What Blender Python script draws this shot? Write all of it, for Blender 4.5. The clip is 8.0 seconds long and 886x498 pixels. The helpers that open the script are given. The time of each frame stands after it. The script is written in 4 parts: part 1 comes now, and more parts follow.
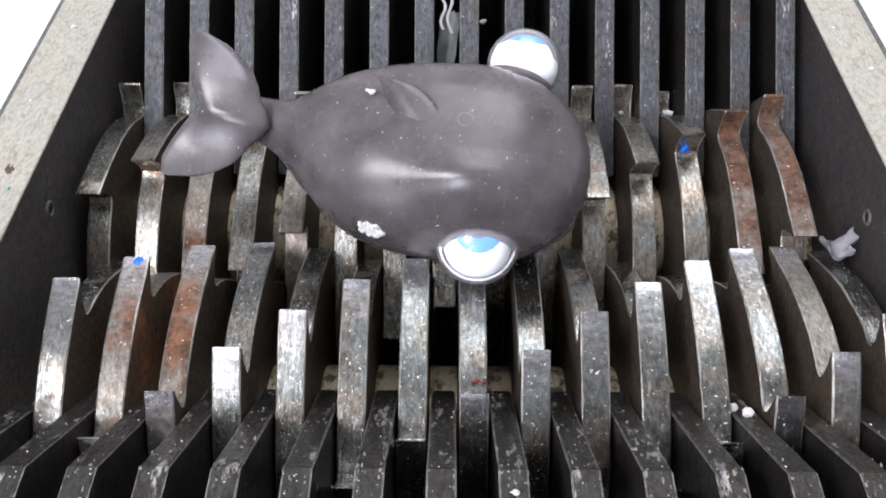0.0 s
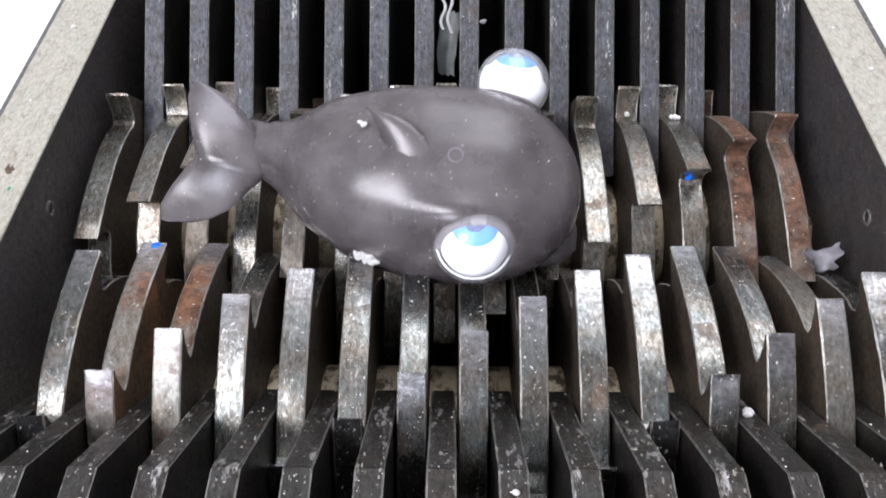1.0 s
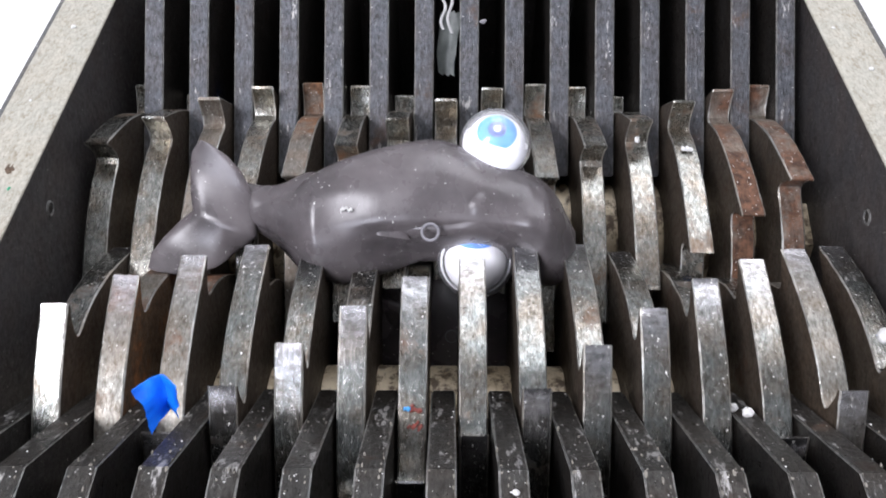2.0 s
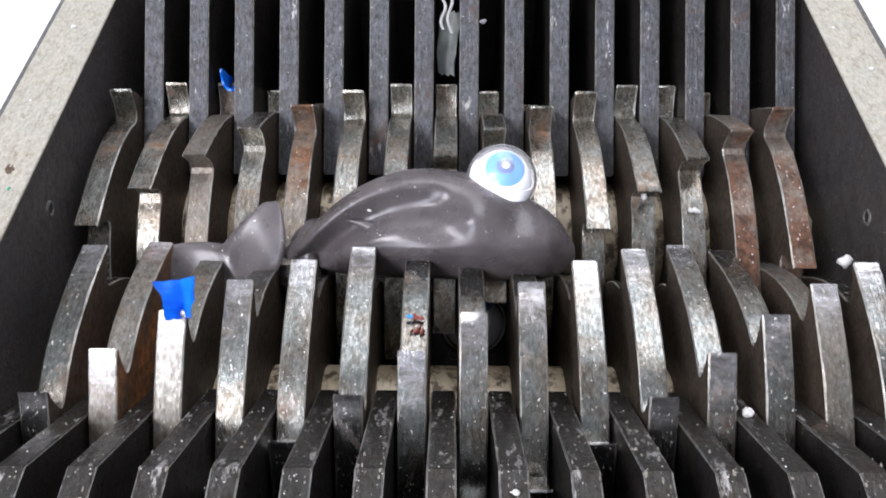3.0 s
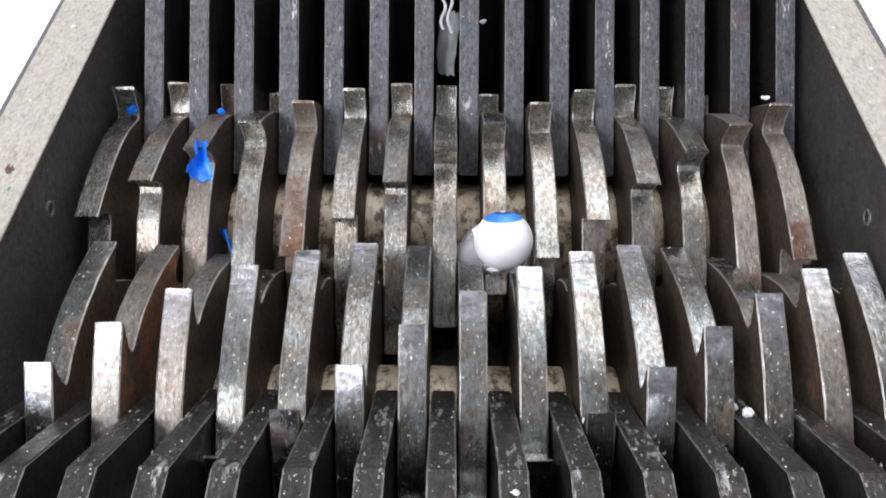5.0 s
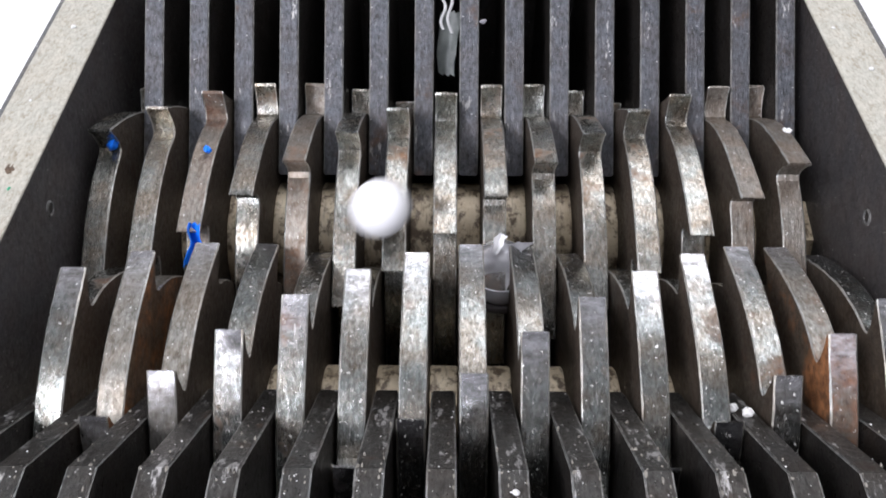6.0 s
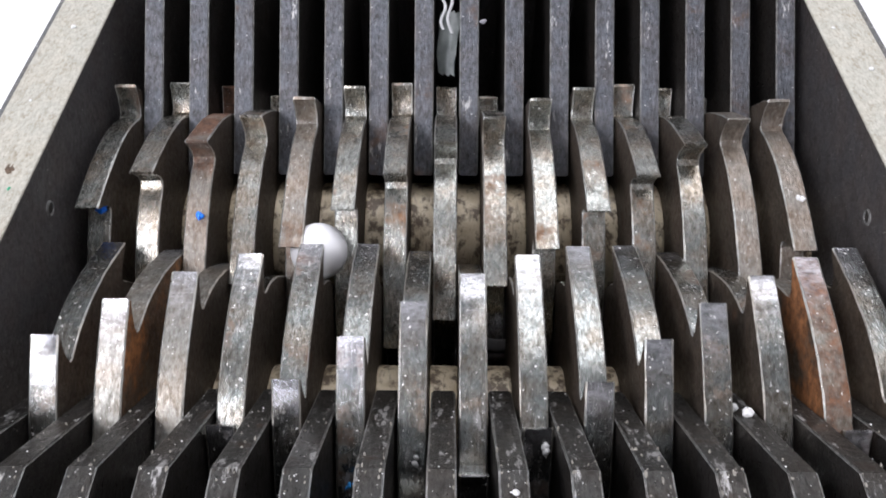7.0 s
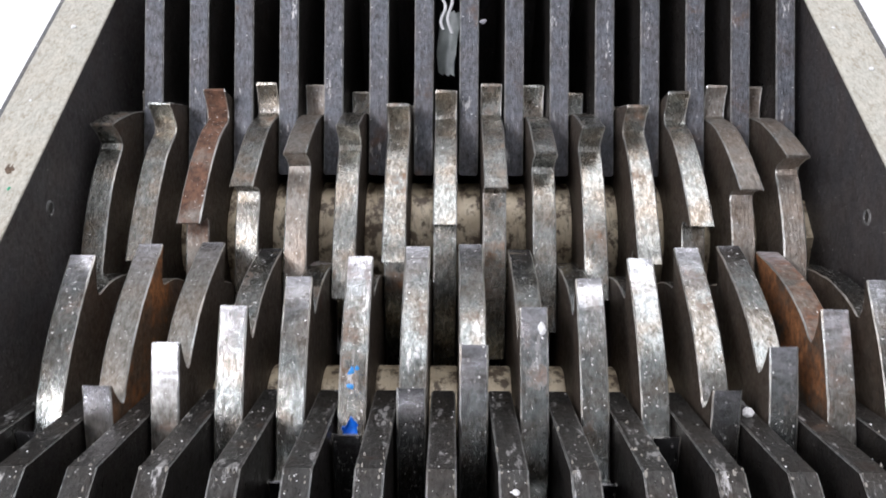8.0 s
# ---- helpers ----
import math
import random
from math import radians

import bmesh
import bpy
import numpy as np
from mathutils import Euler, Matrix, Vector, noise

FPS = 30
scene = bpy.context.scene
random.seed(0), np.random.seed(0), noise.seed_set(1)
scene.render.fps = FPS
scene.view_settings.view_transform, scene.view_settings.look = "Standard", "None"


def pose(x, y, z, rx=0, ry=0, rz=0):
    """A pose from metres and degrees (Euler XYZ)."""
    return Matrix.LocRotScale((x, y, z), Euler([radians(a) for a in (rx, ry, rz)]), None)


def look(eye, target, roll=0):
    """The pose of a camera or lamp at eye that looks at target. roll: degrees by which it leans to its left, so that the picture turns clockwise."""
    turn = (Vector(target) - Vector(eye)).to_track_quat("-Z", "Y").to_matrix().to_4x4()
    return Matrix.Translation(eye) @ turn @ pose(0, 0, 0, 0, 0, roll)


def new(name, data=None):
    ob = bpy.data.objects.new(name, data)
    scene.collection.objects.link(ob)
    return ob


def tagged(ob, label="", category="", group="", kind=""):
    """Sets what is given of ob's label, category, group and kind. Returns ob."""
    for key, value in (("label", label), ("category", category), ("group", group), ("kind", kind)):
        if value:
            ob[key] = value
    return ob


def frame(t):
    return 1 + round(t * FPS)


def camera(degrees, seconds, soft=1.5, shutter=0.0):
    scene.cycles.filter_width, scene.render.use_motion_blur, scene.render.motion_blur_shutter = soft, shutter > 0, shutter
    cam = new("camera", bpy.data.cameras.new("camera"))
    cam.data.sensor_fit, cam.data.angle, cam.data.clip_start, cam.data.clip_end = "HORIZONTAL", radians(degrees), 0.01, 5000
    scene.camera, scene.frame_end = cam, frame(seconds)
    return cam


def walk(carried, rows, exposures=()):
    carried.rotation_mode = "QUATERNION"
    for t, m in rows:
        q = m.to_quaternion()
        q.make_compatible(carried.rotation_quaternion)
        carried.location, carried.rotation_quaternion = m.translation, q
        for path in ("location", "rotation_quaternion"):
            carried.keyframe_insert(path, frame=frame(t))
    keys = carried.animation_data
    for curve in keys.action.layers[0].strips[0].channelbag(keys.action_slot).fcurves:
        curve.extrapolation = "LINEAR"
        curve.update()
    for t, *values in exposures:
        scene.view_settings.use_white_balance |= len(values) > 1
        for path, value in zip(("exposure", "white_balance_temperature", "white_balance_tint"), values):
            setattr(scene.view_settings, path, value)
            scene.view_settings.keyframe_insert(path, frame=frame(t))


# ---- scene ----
P = 0.02  # cutter pitch along the shafts, metres

# ---- camera: stands still above the feed opening ----
cam = camera(49.7, 8.0, soft=1.75, shutter=0.5)
EYE = pose(0.090 * P, -13.164 * P, 15.508 * P, 44.86, 0, 0.54)
walk(cam, [(0.0, EYE), (8.0, EYE)], exposures=[(0.0, 0.12), (8.0, 0.12)])

# ---- light: a bright workshop, ceiling panel and a window behind the camera ----
world = bpy.data.worlds.new("world")
scene.world = world
world.use_nodes = True
bg = world.node_tree.nodes["Background"]
bg.inputs[0].default_value = (0.80, 0.88, 1.0, 1)
bg.inputs[1].default_value = 0.5


def area_lamp(name, eye, target, sx, sy, watts, colour):
    data = bpy.data.lights.new(name, "AREA")
    data.shape, data.size, data.size_y, data.energy, data.color = "RECTANGLE", sx, sy, watts, colour
    ob = new(name, data)
    ob.matrix_world = look(eye, target)
    return ob


area_lamp("ceiling_panel_light", (-0.92, -0.92, 1.36), (0, 0, 0), 0.60, 0.60, 25, (0.93, 0.915, 1.0))
area_lamp("window_light", (-0.80, -1.96, 0.86), (0, 0, 0), 0.50, 1.00, 26, (0.85, 0.86, 1.0))
# Added fill with no seen source; brightens upward faces of the back hooks.
area_lamp("overhead_fill_light", (0.35, 0.85, 1.66), (0.35, 0.852, 0), 1.2, 1.6, 24, (0.92, 0.915, 1.0))


# ---- materials ----
def material(name):
    m = bpy.data.materials.new(name)
    m.use_nodes = True
    nt = m.node_tree
    return m, nt, nt.nodes["Principled BSDF"]


def noise_node(nt, scale, detail=6.0, rough=0.6, stretch=(1, 1, 1), vary=True):
    """Noise in metres of the thing's own space, shifted from piece to piece."""
    tc = nt.nodes.new("ShaderNodeTexCoord")
    mp = nt.nodes.new("ShaderNodeMapping")
    mp.inputs["Scale"].default_value = stretch
    nt.links.new(tc.outputs["Object"], mp.inputs[0])
    n = nt.nodes.new("ShaderNodeTexNoise")
    n.noise_dimensions = "4D"
    n.inputs["Scale"].default_value, n.inputs["Detail"].default_value, n.inputs["Roughness"].default_value = scale, detail, rough
    nt.links.new(mp.outputs[0], n.inputs["Vector"])
    if vary:
        oi = nt.nodes.new("ShaderNodeObjectInfo")
        mu = nt.nodes.new("ShaderNodeMath")
        mu.operation = "MULTIPLY"
        mu.inputs[1].default_value = 37.0
        nt.links.new(oi.outputs["Random"], mu.inputs[0])
        nt.links.new(mu.outputs[0], n.inputs["W"])
    return n.outputs["Fac"]


def ramp(nt, fac, stops):
    r = nt.nodes.new("ShaderNodeValToRGB")
    e = r.color_ramp.elements
    while len(e) < len(stops):
        e.new(0.5)
    for el, (pos, c) in zip(e, stops):
        el.position = pos
        el.color = (*c, 1) if len(c) == 3 else c
    nt.links.new(fac, r.inputs[0])
    return r.outputs[0]


def grey(v):
    return (v, v, v)


def mix(nt, fac, a, b):
    m = nt.nodes.new("ShaderNodeMix")
    m.data_type = "RGBA"
    if hasattr(fac, "links") or not isinstance(fac, float):
        nt.links.new(fac, m.inputs[0])
    else:
        m.inputs[0].default_value = fac
    for sock, v in ((m.inputs[6], a), (m.inputs[7], b)):
        if isinstance(v, tuple):
            sock.default_value = (*v, 1)
        else:
            nt.links.new(v, sock)
    return m.outputs[2]


def bump(nt, bsdf, height, strength, dist):
    b = nt.nodes.new("ShaderNodeBump")
    b.inputs["Strength"].default_value, b.inputs["Distance"].default_value = strength, dist
    nt.links.new(height, b.inputs["Height"])
    nt.links.new(b.outputs[0], bsdf.inputs["Normal"])


def steel(name, light, dark, rust, rust_from, rough=(0.3, 0.55), metal=0.85, dust=0.655, sector=None, tips=False, fine=380, patina=0.22, flakes=0.0, relief=(0.85, 0.0012)):
    """Worn steel: fine mottled patina over broad stains, rust patches, pale dust specks, scratches; tips: polished where the hooks rub."""
    m, nt, b = material(name)
    tone = ramp(nt, noise_node(nt, fine, 9, 0.74, (2.2, 1, 1)), [(0.385, dark), (0.615, light)])
    cool = tuple(c * k for c, k in zip(light, (0.50, 0.63, 0.67)))
    warm = tuple(c * k for c, k in zip(dark, (1.62, 1.36, 1.02)))
    broad = ramp(nt, noise_node(nt, 85, 5, 0.62), [(0.42, cool), (0.60, warm)])
    tone = mix(nt, patina, tone, broad)
    grime = ramp(nt, noise_node(nt, 210, 8, 0.75, (2.0, 1, 1)), [(0.50, grey(0)), (0.66, grey(0.62))])
    tone = mix(nt, grime, tone, tuple(c * k for c, k in zip(dark, (0.62, 0.52, 0.42))))
    patch = noise_node(nt, 38, 7, 0.7)
    if sector:
        # this disc lay wet on one side: the rust fades towards the other
        tc = nt.nodes.new("ShaderNodeTexCoord")
        dot = nt.nodes.new("ShaderNodeVectorMath")
        dot.operation = "DOT_PRODUCT"
        dot.inputs[1].default_value = tuple(c * 3.2 for c in sector)
        nt.links.new(tc.outputs["Object"], dot.inputs[0])
        add = nt.nodes.new("ShaderNodeMath")
        nt.links.new(dot.outputs["Value"], add.inputs[0])
        nt.links.new(patch, add.inputs[1])
        patch = add.outputs[0]
    rustm = ramp(nt, patch, [(rust_from, grey(0)), (rust_from + 0.13, grey(1))])
    rustc = ramp(nt, noise_node(nt, 260, 5, 0.7), [(0.38, tuple(c * 0.32 for c in rust)), (0.62, tuple(c * 1.15 for c in rust))])
    col = mix(nt, rustm, tone, rustc)
    if tips:
        tc2 = nt.nodes.new("ShaderNodeTexCoord")
        flat = nt.nodes.new("ShaderNodeVectorMath")
        flat.operation = "MULTIPLY"
        flat.inputs[1].default_value = (0, 1, 1)
        nt.links.new(tc2.outputs["Object"], flat.inputs[0])
        size = nt.nodes.new("ShaderNodeVectorMath")
        size.operation = "LENGTH"
        nt.links.new(flat.outputs[0], size.inputs[0])
        lines = noise_node(nt, 110, 8, 0.74, (1.6, 4, 4))
        wear = nt.nodes.new("ShaderNodeMath")
        wear.operation = "MULTIPLY_ADD"
        wear.inputs[1].default_value = 0.012
        nt.links.new(lines, wear.inputs[0])
        nt.links.new(size.outputs["Value"], wear.inputs[2])
        worn = ramp(nt, wear.outputs[0], [(0.0690, grey(0)), (0.0790, grey(0.9))])
        bare = ramp(nt, lines, [(0.38, (0.22, 0.22, 0.23)), (0.57, (0.60, 0.60, 0.625))])
        col = mix(nt, worn, col, bare)
    if flakes:
        # paint-like pale scuffs drawn out along the length of the piece
        scuff = ramp(nt, noise_node(nt, 150, 8, 0.72, (1.5, 0.45, 0.45)), [(flakes, grey(0)), (flakes + 0.05, grey(0.75))])
        col = mix(nt, scuff, col, (0.52, 0.51, 0.49))
    spots = ramp(nt, noise_node(nt, 700, 6, 0.75), [(0.31, grey(1)), (0.39, grey(0))])
    col = mix(nt, spots, col, tuple(c * 0.35 for c in dark))
    specks = ramp(nt, noise_node(nt, 820, 3, 0.6), [(dust, grey(0)), (dust + 0.03, grey(1))])
    col = mix(nt, specks, col, (0.75, 0.74, 0.70))
    nt.links.new(col, b.inputs["Base Color"])
    r = ramp(nt, noise_node(nt, 420, 7, 0.75, (2.0, 1, 1)), [(0.38, grey(rough[0])), (0.62, grey(rough[1]))])
    r = mix(nt, rustm, r, grey(0.8))
    if tips:
        r = mix(nt, worn, r, ramp(nt, lines, [(0.35, grey(0.28)), (0.6, grey(0.10))]))
    nt.links.new(r, b.inputs["Roughness"])
    inv = ramp(nt, rustm, [(0.0, grey(metal)), (1.0, grey(0.15))])
    inv = mix(nt, specks, inv, grey(0.0))
    nt.links.new(inv, b.inputs["Metallic"])
    pits = noise_node(nt, 330, 7, 0.7)
    scratch = noise_node(nt, 120, 4, 0.6, (9, 1, 1))
    h = mix(nt, 0.35, pits, scratch)
    bump(nt, b, h, *relief)
    return m


STEEL = steel("worn_cutter_steel", (0.375, 0.370, 0.345), (0.088, 0.083, 0.071), (0.18, 0.09, 0.045), 0.57, (0.10, 0.33), 0.95, 0.64, tips=True, patina=0.40, flakes=0.60, relief=(0.38, 0.0007))
STEEL_BACK = steel("dull_cutter_steel", (0.47, 0.445, 0.40), (0.125, 0.113, 0.094), (0.24, 0.12, 0.055), 0.555, (0.13, 0.38), 0.92, 0.67, patina=0.42, flakes=0.63, relief=(0.45, 0.0008))
STEEL_RUST_BACK = steel("cutter_steel_rusted_back", (0.36, 0.33, 0.29), (0.17, 0.14, 0.115), (0.17, 0.085, 0.05), 0.55, sector=(0, -1, 0))
STEEL_RUST_FAR = steel("cutter_steel_rusted_far_side", (0.36, 0.33, 0.29), (0.17, 0.14, 0.115), (0.20, 0.10, 0.05), 0.60, sector=(0, 1, 0), relief=(0.45, 0.0008))
STEEL_RUST_FRONT = steel("cutter_steel_rusted_front", (0.35, 0.335, 0.30), (0.13, 0.115, 0.095), (0.20, 0.095, 0.05), 0.60, sector=(0, 0.1, 1), tips=True, relief=(0.45, 0.0008))
# Disc sides: grease and rust browns, toned down further for shade between discs.
FLANK = steel("greasy_shaded_cutter_flank", (0.135, 0.108, 0.082), (0.060, 0.047, 0.036), (0.11, 0.055, 0.03), 0.60, (0.4, 0.65), 0.45, 0.74)
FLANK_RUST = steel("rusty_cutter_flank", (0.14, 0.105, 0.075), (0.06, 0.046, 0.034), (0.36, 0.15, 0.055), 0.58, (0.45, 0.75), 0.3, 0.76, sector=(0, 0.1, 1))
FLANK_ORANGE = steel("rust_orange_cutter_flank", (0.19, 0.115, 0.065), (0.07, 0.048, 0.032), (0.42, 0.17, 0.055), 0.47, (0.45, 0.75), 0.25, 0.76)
WORN_EDGE = steel("bright_worn_edge", (0.62, 0.61, 0.58), (0.36, 0.35, 0.32), (0.22, 0.12, 0.06), 0.64, (0.25, 0.45), 0.9, 0.78)
BAR_STEEL = steel("dark_comb_steel", (0.145, 0.149, 0.163), (0.038, 0.037, 0.039), (0.13, 0.068, 0.036), 0.575, (0.26, 0.52), 0.6, 0.70, patina=0.22, flakes=0.595)
BAR_EDGE = steel("worn_comb_edge", (0.24, 0.235, 0.225), (0.07, 0.068, 0.064), (0.12, 0.07, 0.04), 0.64, (0.35, 0.6), 0.6, 0.74)
# Oily bar sides, with the dark of the gaps put into the colour.
BAR_FLANK = steel("oily_shaded_steel", (0.046, 0.041, 0.037), (0.020, 0.018, 0.016), (0.07, 0.035, 0.02), 0.64, (0.25, 0.5), 0.35, 0.76)
BAR_FRONT = steel("oily_dusty_comb_steel", (0.070, 0.065, 0.058), (0.018, 0.016, 0.013), (0.12, 0.066, 0.036), 0.585, (0.24, 0.50), 0.55, 0.665, patina=0.30, flakes=0.565)
FRONT_EDGE = steel("scuffed_comb_edge", (0.34, 0.33, 0.31), (0.06, 0.058, 0.054), (0.12, 0.07, 0.04), 0.64, (0.3, 0.55), 0.6, 0.72)
WALL_DARK = steel("dark_scratched_plate", (0.100, 0.092, 0.090), (0.050, 0.045, 0.045), (0.075, 0.035, 0.03), 0.66, (0.45, 0.7), 0.3, 0.70)
RIM = steel("bare_plate_edge", (0.55, 0.535, 0.46), (0.37, 0.355, 0.295), (0.17, 0.125, 0.075), 0.70, (0.45, 0.7), 0.2, 0.74, patina=0.06)
DARK_EDGE = steel("oily_outer_plate", (0.20, 0.20, 0.195), (0.09, 0.09, 0.088), (0.15, 0.09, 0.06), 0.7, (0.5, 0.7), 0.3)


def plain(name, light, dark, scale, rough, metal=0.0, relief=0.0, spec=0.5):
    m, nt, b = material(name)
    nt.links.new(ramp(nt, noise_node(nt, scale, 6, 0.6), [(0.35, dark), (0.65, light)]), b.inputs["Base Color"])
    nt.links.new(ramp(nt, noise_node(nt, scale * 3, 4, 0.6), [(0.3, grey(rough * 0.85)), (0.7, grey(min(1, rough * 1.2)))]), b.inputs["Roughness"])
    b.inputs["Metallic"].default_value = metal
    b.inputs["Specular IOR Level"].default_value = spec
    if relief:
        bump(nt, b, noise_node(nt, scale * 4, 5, 0.6), 0.4, relief)
    return m


def stained():
    """Pale oxide-dull spacer steel with hard-edged dark oil stains."""
    m, nt, b = material("stained_spacer_steel")
    base = ramp(nt, noise_node(nt, 60, 6, 0.65), [(0.35, (0.46, 0.37, 0.24)), (0.65, (0.74, 0.65, 0.47))])
    stain = ramp(nt, noise_node(nt, 150, 7, 0.68, (1.3, 1, 1)), [(0.49, grey(0)), (0.58, grey(0.92))])
    streak = ramp(nt, noise_node(nt, 90, 5, 0.6, (6, 1, 1)), [(0.55, grey(0)), (0.66, grey(0.6))])
    col = mix(nt, stain, base, (0.085, 0.055, 0.032))
    nt.links.new(mix(nt, streak, col, (0.12, 0.085, 0.055)), b.inputs["Base Color"])
    nt.links.new(ramp(nt, noise_node(nt, 200, 5, 0.6), [(0.3, grey(0.30)), (0.7, grey(0.55))]), b.inputs["Roughness"])
    b.inputs["Metallic"].default_value = 0.2
    bump(nt, b, noise_node(nt, 400, 6, 0.65), 0.4, 0.0006)
    return m


SPACER = stained()
WHITE_TOP = plain("white_laminate", (0.90, 0.90, 0.89), (0.85, 0.85, 0.84), 12, 0.4)
ROOM_WALL = plain("matt_wall_paint", (0.74, 0.74, 0.74), (0.70, 0.70, 0.70), 5, 0.85)
ROOM_FLOOR = plain("grey_floor_screed", (0.34, 0.34, 0.33), (0.28, 0.28, 0.27), 6, 0.7)
EYE_WHITE = plain("white_plastic", (0.88, 0.88, 0.88), (0.84, 0.84, 0.85), 60, 0.35)
EYE_BLUE = plain("blue_print", (0.06, 0.30, 0.84), (0.03, 0.17, 0.64), 250, 0.35)
EYE_PUPIL = plain("dark_blue_print", (0.05, 0.08, 0.22), (0.03, 0.05, 0.15), 250, 0.35)
BLUE_PLASTIC = plain("bright_blue_plastic", (0.01, 0.24, 0.95), (0.005, 0.13, 0.72), 180, 0.35)
FOAM = plain("white_foam_crumb", (0.82, 0.82, 0.80), (0.62, 0.62, 0.60), 500, 0.8, relief=0.0008)
GREY_RUBBER = plain("grey_rubber_scrap", (0.27, 0.26, 0.28), (0.17, 0.165, 0.18), 200, 0.5, relief=0.0005)
SMEAR_BLUE = plain("light_blue_smear", (0.08, 0.42, 0.85), (0.03, 0.25, 0.65), 300, 0.5)
SMEAR_RED = plain("dull_red_smear", (0.28, 0.06, 0.045), (0.17, 0.05, 0.04), 300, 0.6)
STRAND = plain("grey_twine", (0.50, 0.50, 0.49), (0.33, 0.33, 0.33), 300, 0.7)
CHIP = plain("chipped_dusty_grime", (0.30, 0.28, 0.24), (0.13, 0.12, 0.10), 900, 0.8, relief=0.0006)
STAIN = plain("brown_oil_stain", (0.13, 0.085, 0.05), (0.07, 0.05, 0.035), 400, 0.6)
FILM = plain("dull_plastic_film", (0.15, 0.165, 0.155), (0.07, 0.08, 0.075), 120, 0.5)


def rubber():
    """Smooth dark translucent rubber with lint on it."""
    m, nt, b = material("dark_grey_squeeze_rubber")
    col = ramp(nt, noise_node(nt, 48, 7, 0.66, vary=False), [(0.34, (0.070, 0.063, 0.065)), (0.66, (0.142, 0.127, 0.130))])
    lint = ramp(nt, noise_node(nt, 620, 3, 0.6, vary=False), [(0.675, grey(0)), (0.705, grey(1))])
    nt.links.new(mix(nt, lint, col, (0.7, 0.69, 0.66)), b.inputs["Base Color"])
    nt.links.new(ramp(nt, noise_node(nt, 60, 5, 0.6, vary=False), [(0.3, grey(0.20)), (0.7, grey(0.36))]), b.inputs["Roughness"])
    b.inputs["Subsurface Weight"].default_value = 0.25
    b.inputs["Subsurface Radius"].default_value = (0.006, 0.005, 0.005)
    b.inputs["Subsurface Scale"].default_value = 0.5
    bump(nt, b, noise_node(nt, 300, 5, 0.6, vary=False), 0.12, 0.0004)
    return m


RUBBER = rubber()


def clear():
    m, nt, b = material("clear_soft_plastic")
    b.inputs["Base Color"].default_value = (0.97, 0.98, 1.0, 1)
    b.inputs["Transmission Weight"].default_value = 0.93
    b.inputs["IOR"].default_value = 1.32
    nt.links.new(ramp(nt, noise_node(nt, 90, 4, 0.6), [(0.3, grey(0.01)), (0.7, grey(0.05))]), b.inputs["Roughness"])
    return m


CLEAR = clear()


def milky():
    m, nt, b = material("milky_torn_skin")
    nt.links.new(ramp(nt, noise_node(nt, 150, 5, 0.6), [(0.35, (0.45, 0.45, 0.47)), (0.65, (0.75, 0.75, 0.77))]), b.inputs["Base Color"])
    b.inputs["Transmission Weight"].default_value = 0.75
    b.inputs["Roughness"].default_value = 0.3
    b.inputs["IOR"].default_value = 1.12
    return m


MILKY = milky()


# ---- mesh helpers ----
def finish(name, bm, mat, parent=None, label="", sharp=32, smooth=True):
    bmesh.ops.recalc_face_normals(bm, faces=bm.faces)
    for f in bm.faces:
        f.smooth = smooth
    for e in bm.edges:
        if len(e.link_faces) == 2 and e.calc_face_angle(0) > radians(sharp):
            e.smooth = False
    me = bpy.data.meshes.new(name)
    bm.to_mesh(me)
    bm.free()
    for m in mat if isinstance(mat, tuple) else (mat,):
        me.materials.append(m)
    ob = new(name, me)
    if parent:
        ob.parent = parent
    if label:
        tagged(ob, label)
    return ob


def part(name, bm, mat, parent, label="", **kw):
    return finish(name, bm, mat, parent, label, **kw)


def share(name, source, parent, m):
    ob = new(name, source.data)
    ob.parent = parent
    ob.matrix_basis = m
    return ob


def box(bm, lo, hi, bevel=0.0):
    r = bmesh.ops.create_cube(bm, size=1)
    c = [(a + b) / 2 for a, b in zip(lo, hi)]
    s = [b - a for a, b in zip(lo, hi)]
    for v in r["verts"]:
        v.co = Vector([c[i] + v.co[i] * s[i] for i in range(3)])
    if bevel:
        es = list({e for v in r["verts"] for e in v.link_edges})
        bmesh.ops.bevel(bm, geom=es, offset=bevel, segments=2, affect="EDGES", clamp_overlap=True)


def prism(bm, outline, x0, x1, chamfer):
    """A plate cut to an outline in y and z, from x0 to x1, with worn edges on the long sides."""
    rings = [[bm.verts.new((x, y, z)) for y, z in outline] for x in (x0, x1)]
    n = len(outline)
    caps = [bm.faces.new(rings[0]), bm.faces.new(rings[1][::-1])]
    for i in range(n):
        j = (i + 1) % n
        bm.faces.new((rings[0][j], rings[0][i], rings[1][i], rings[1][j]))
    bmesh.ops.recalc_face_normals(bm, faces=bm.faces)
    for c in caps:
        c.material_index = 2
    if chamfer:
        es = [e for c in caps for e in c.edges]
        cut = bmesh.ops.bevel(bm, geom=es, offset=chamfer, segments=2, affect="EDGES", clamp_overlap=True)
        for f in cut["faces"]:
            f.material_index = 1


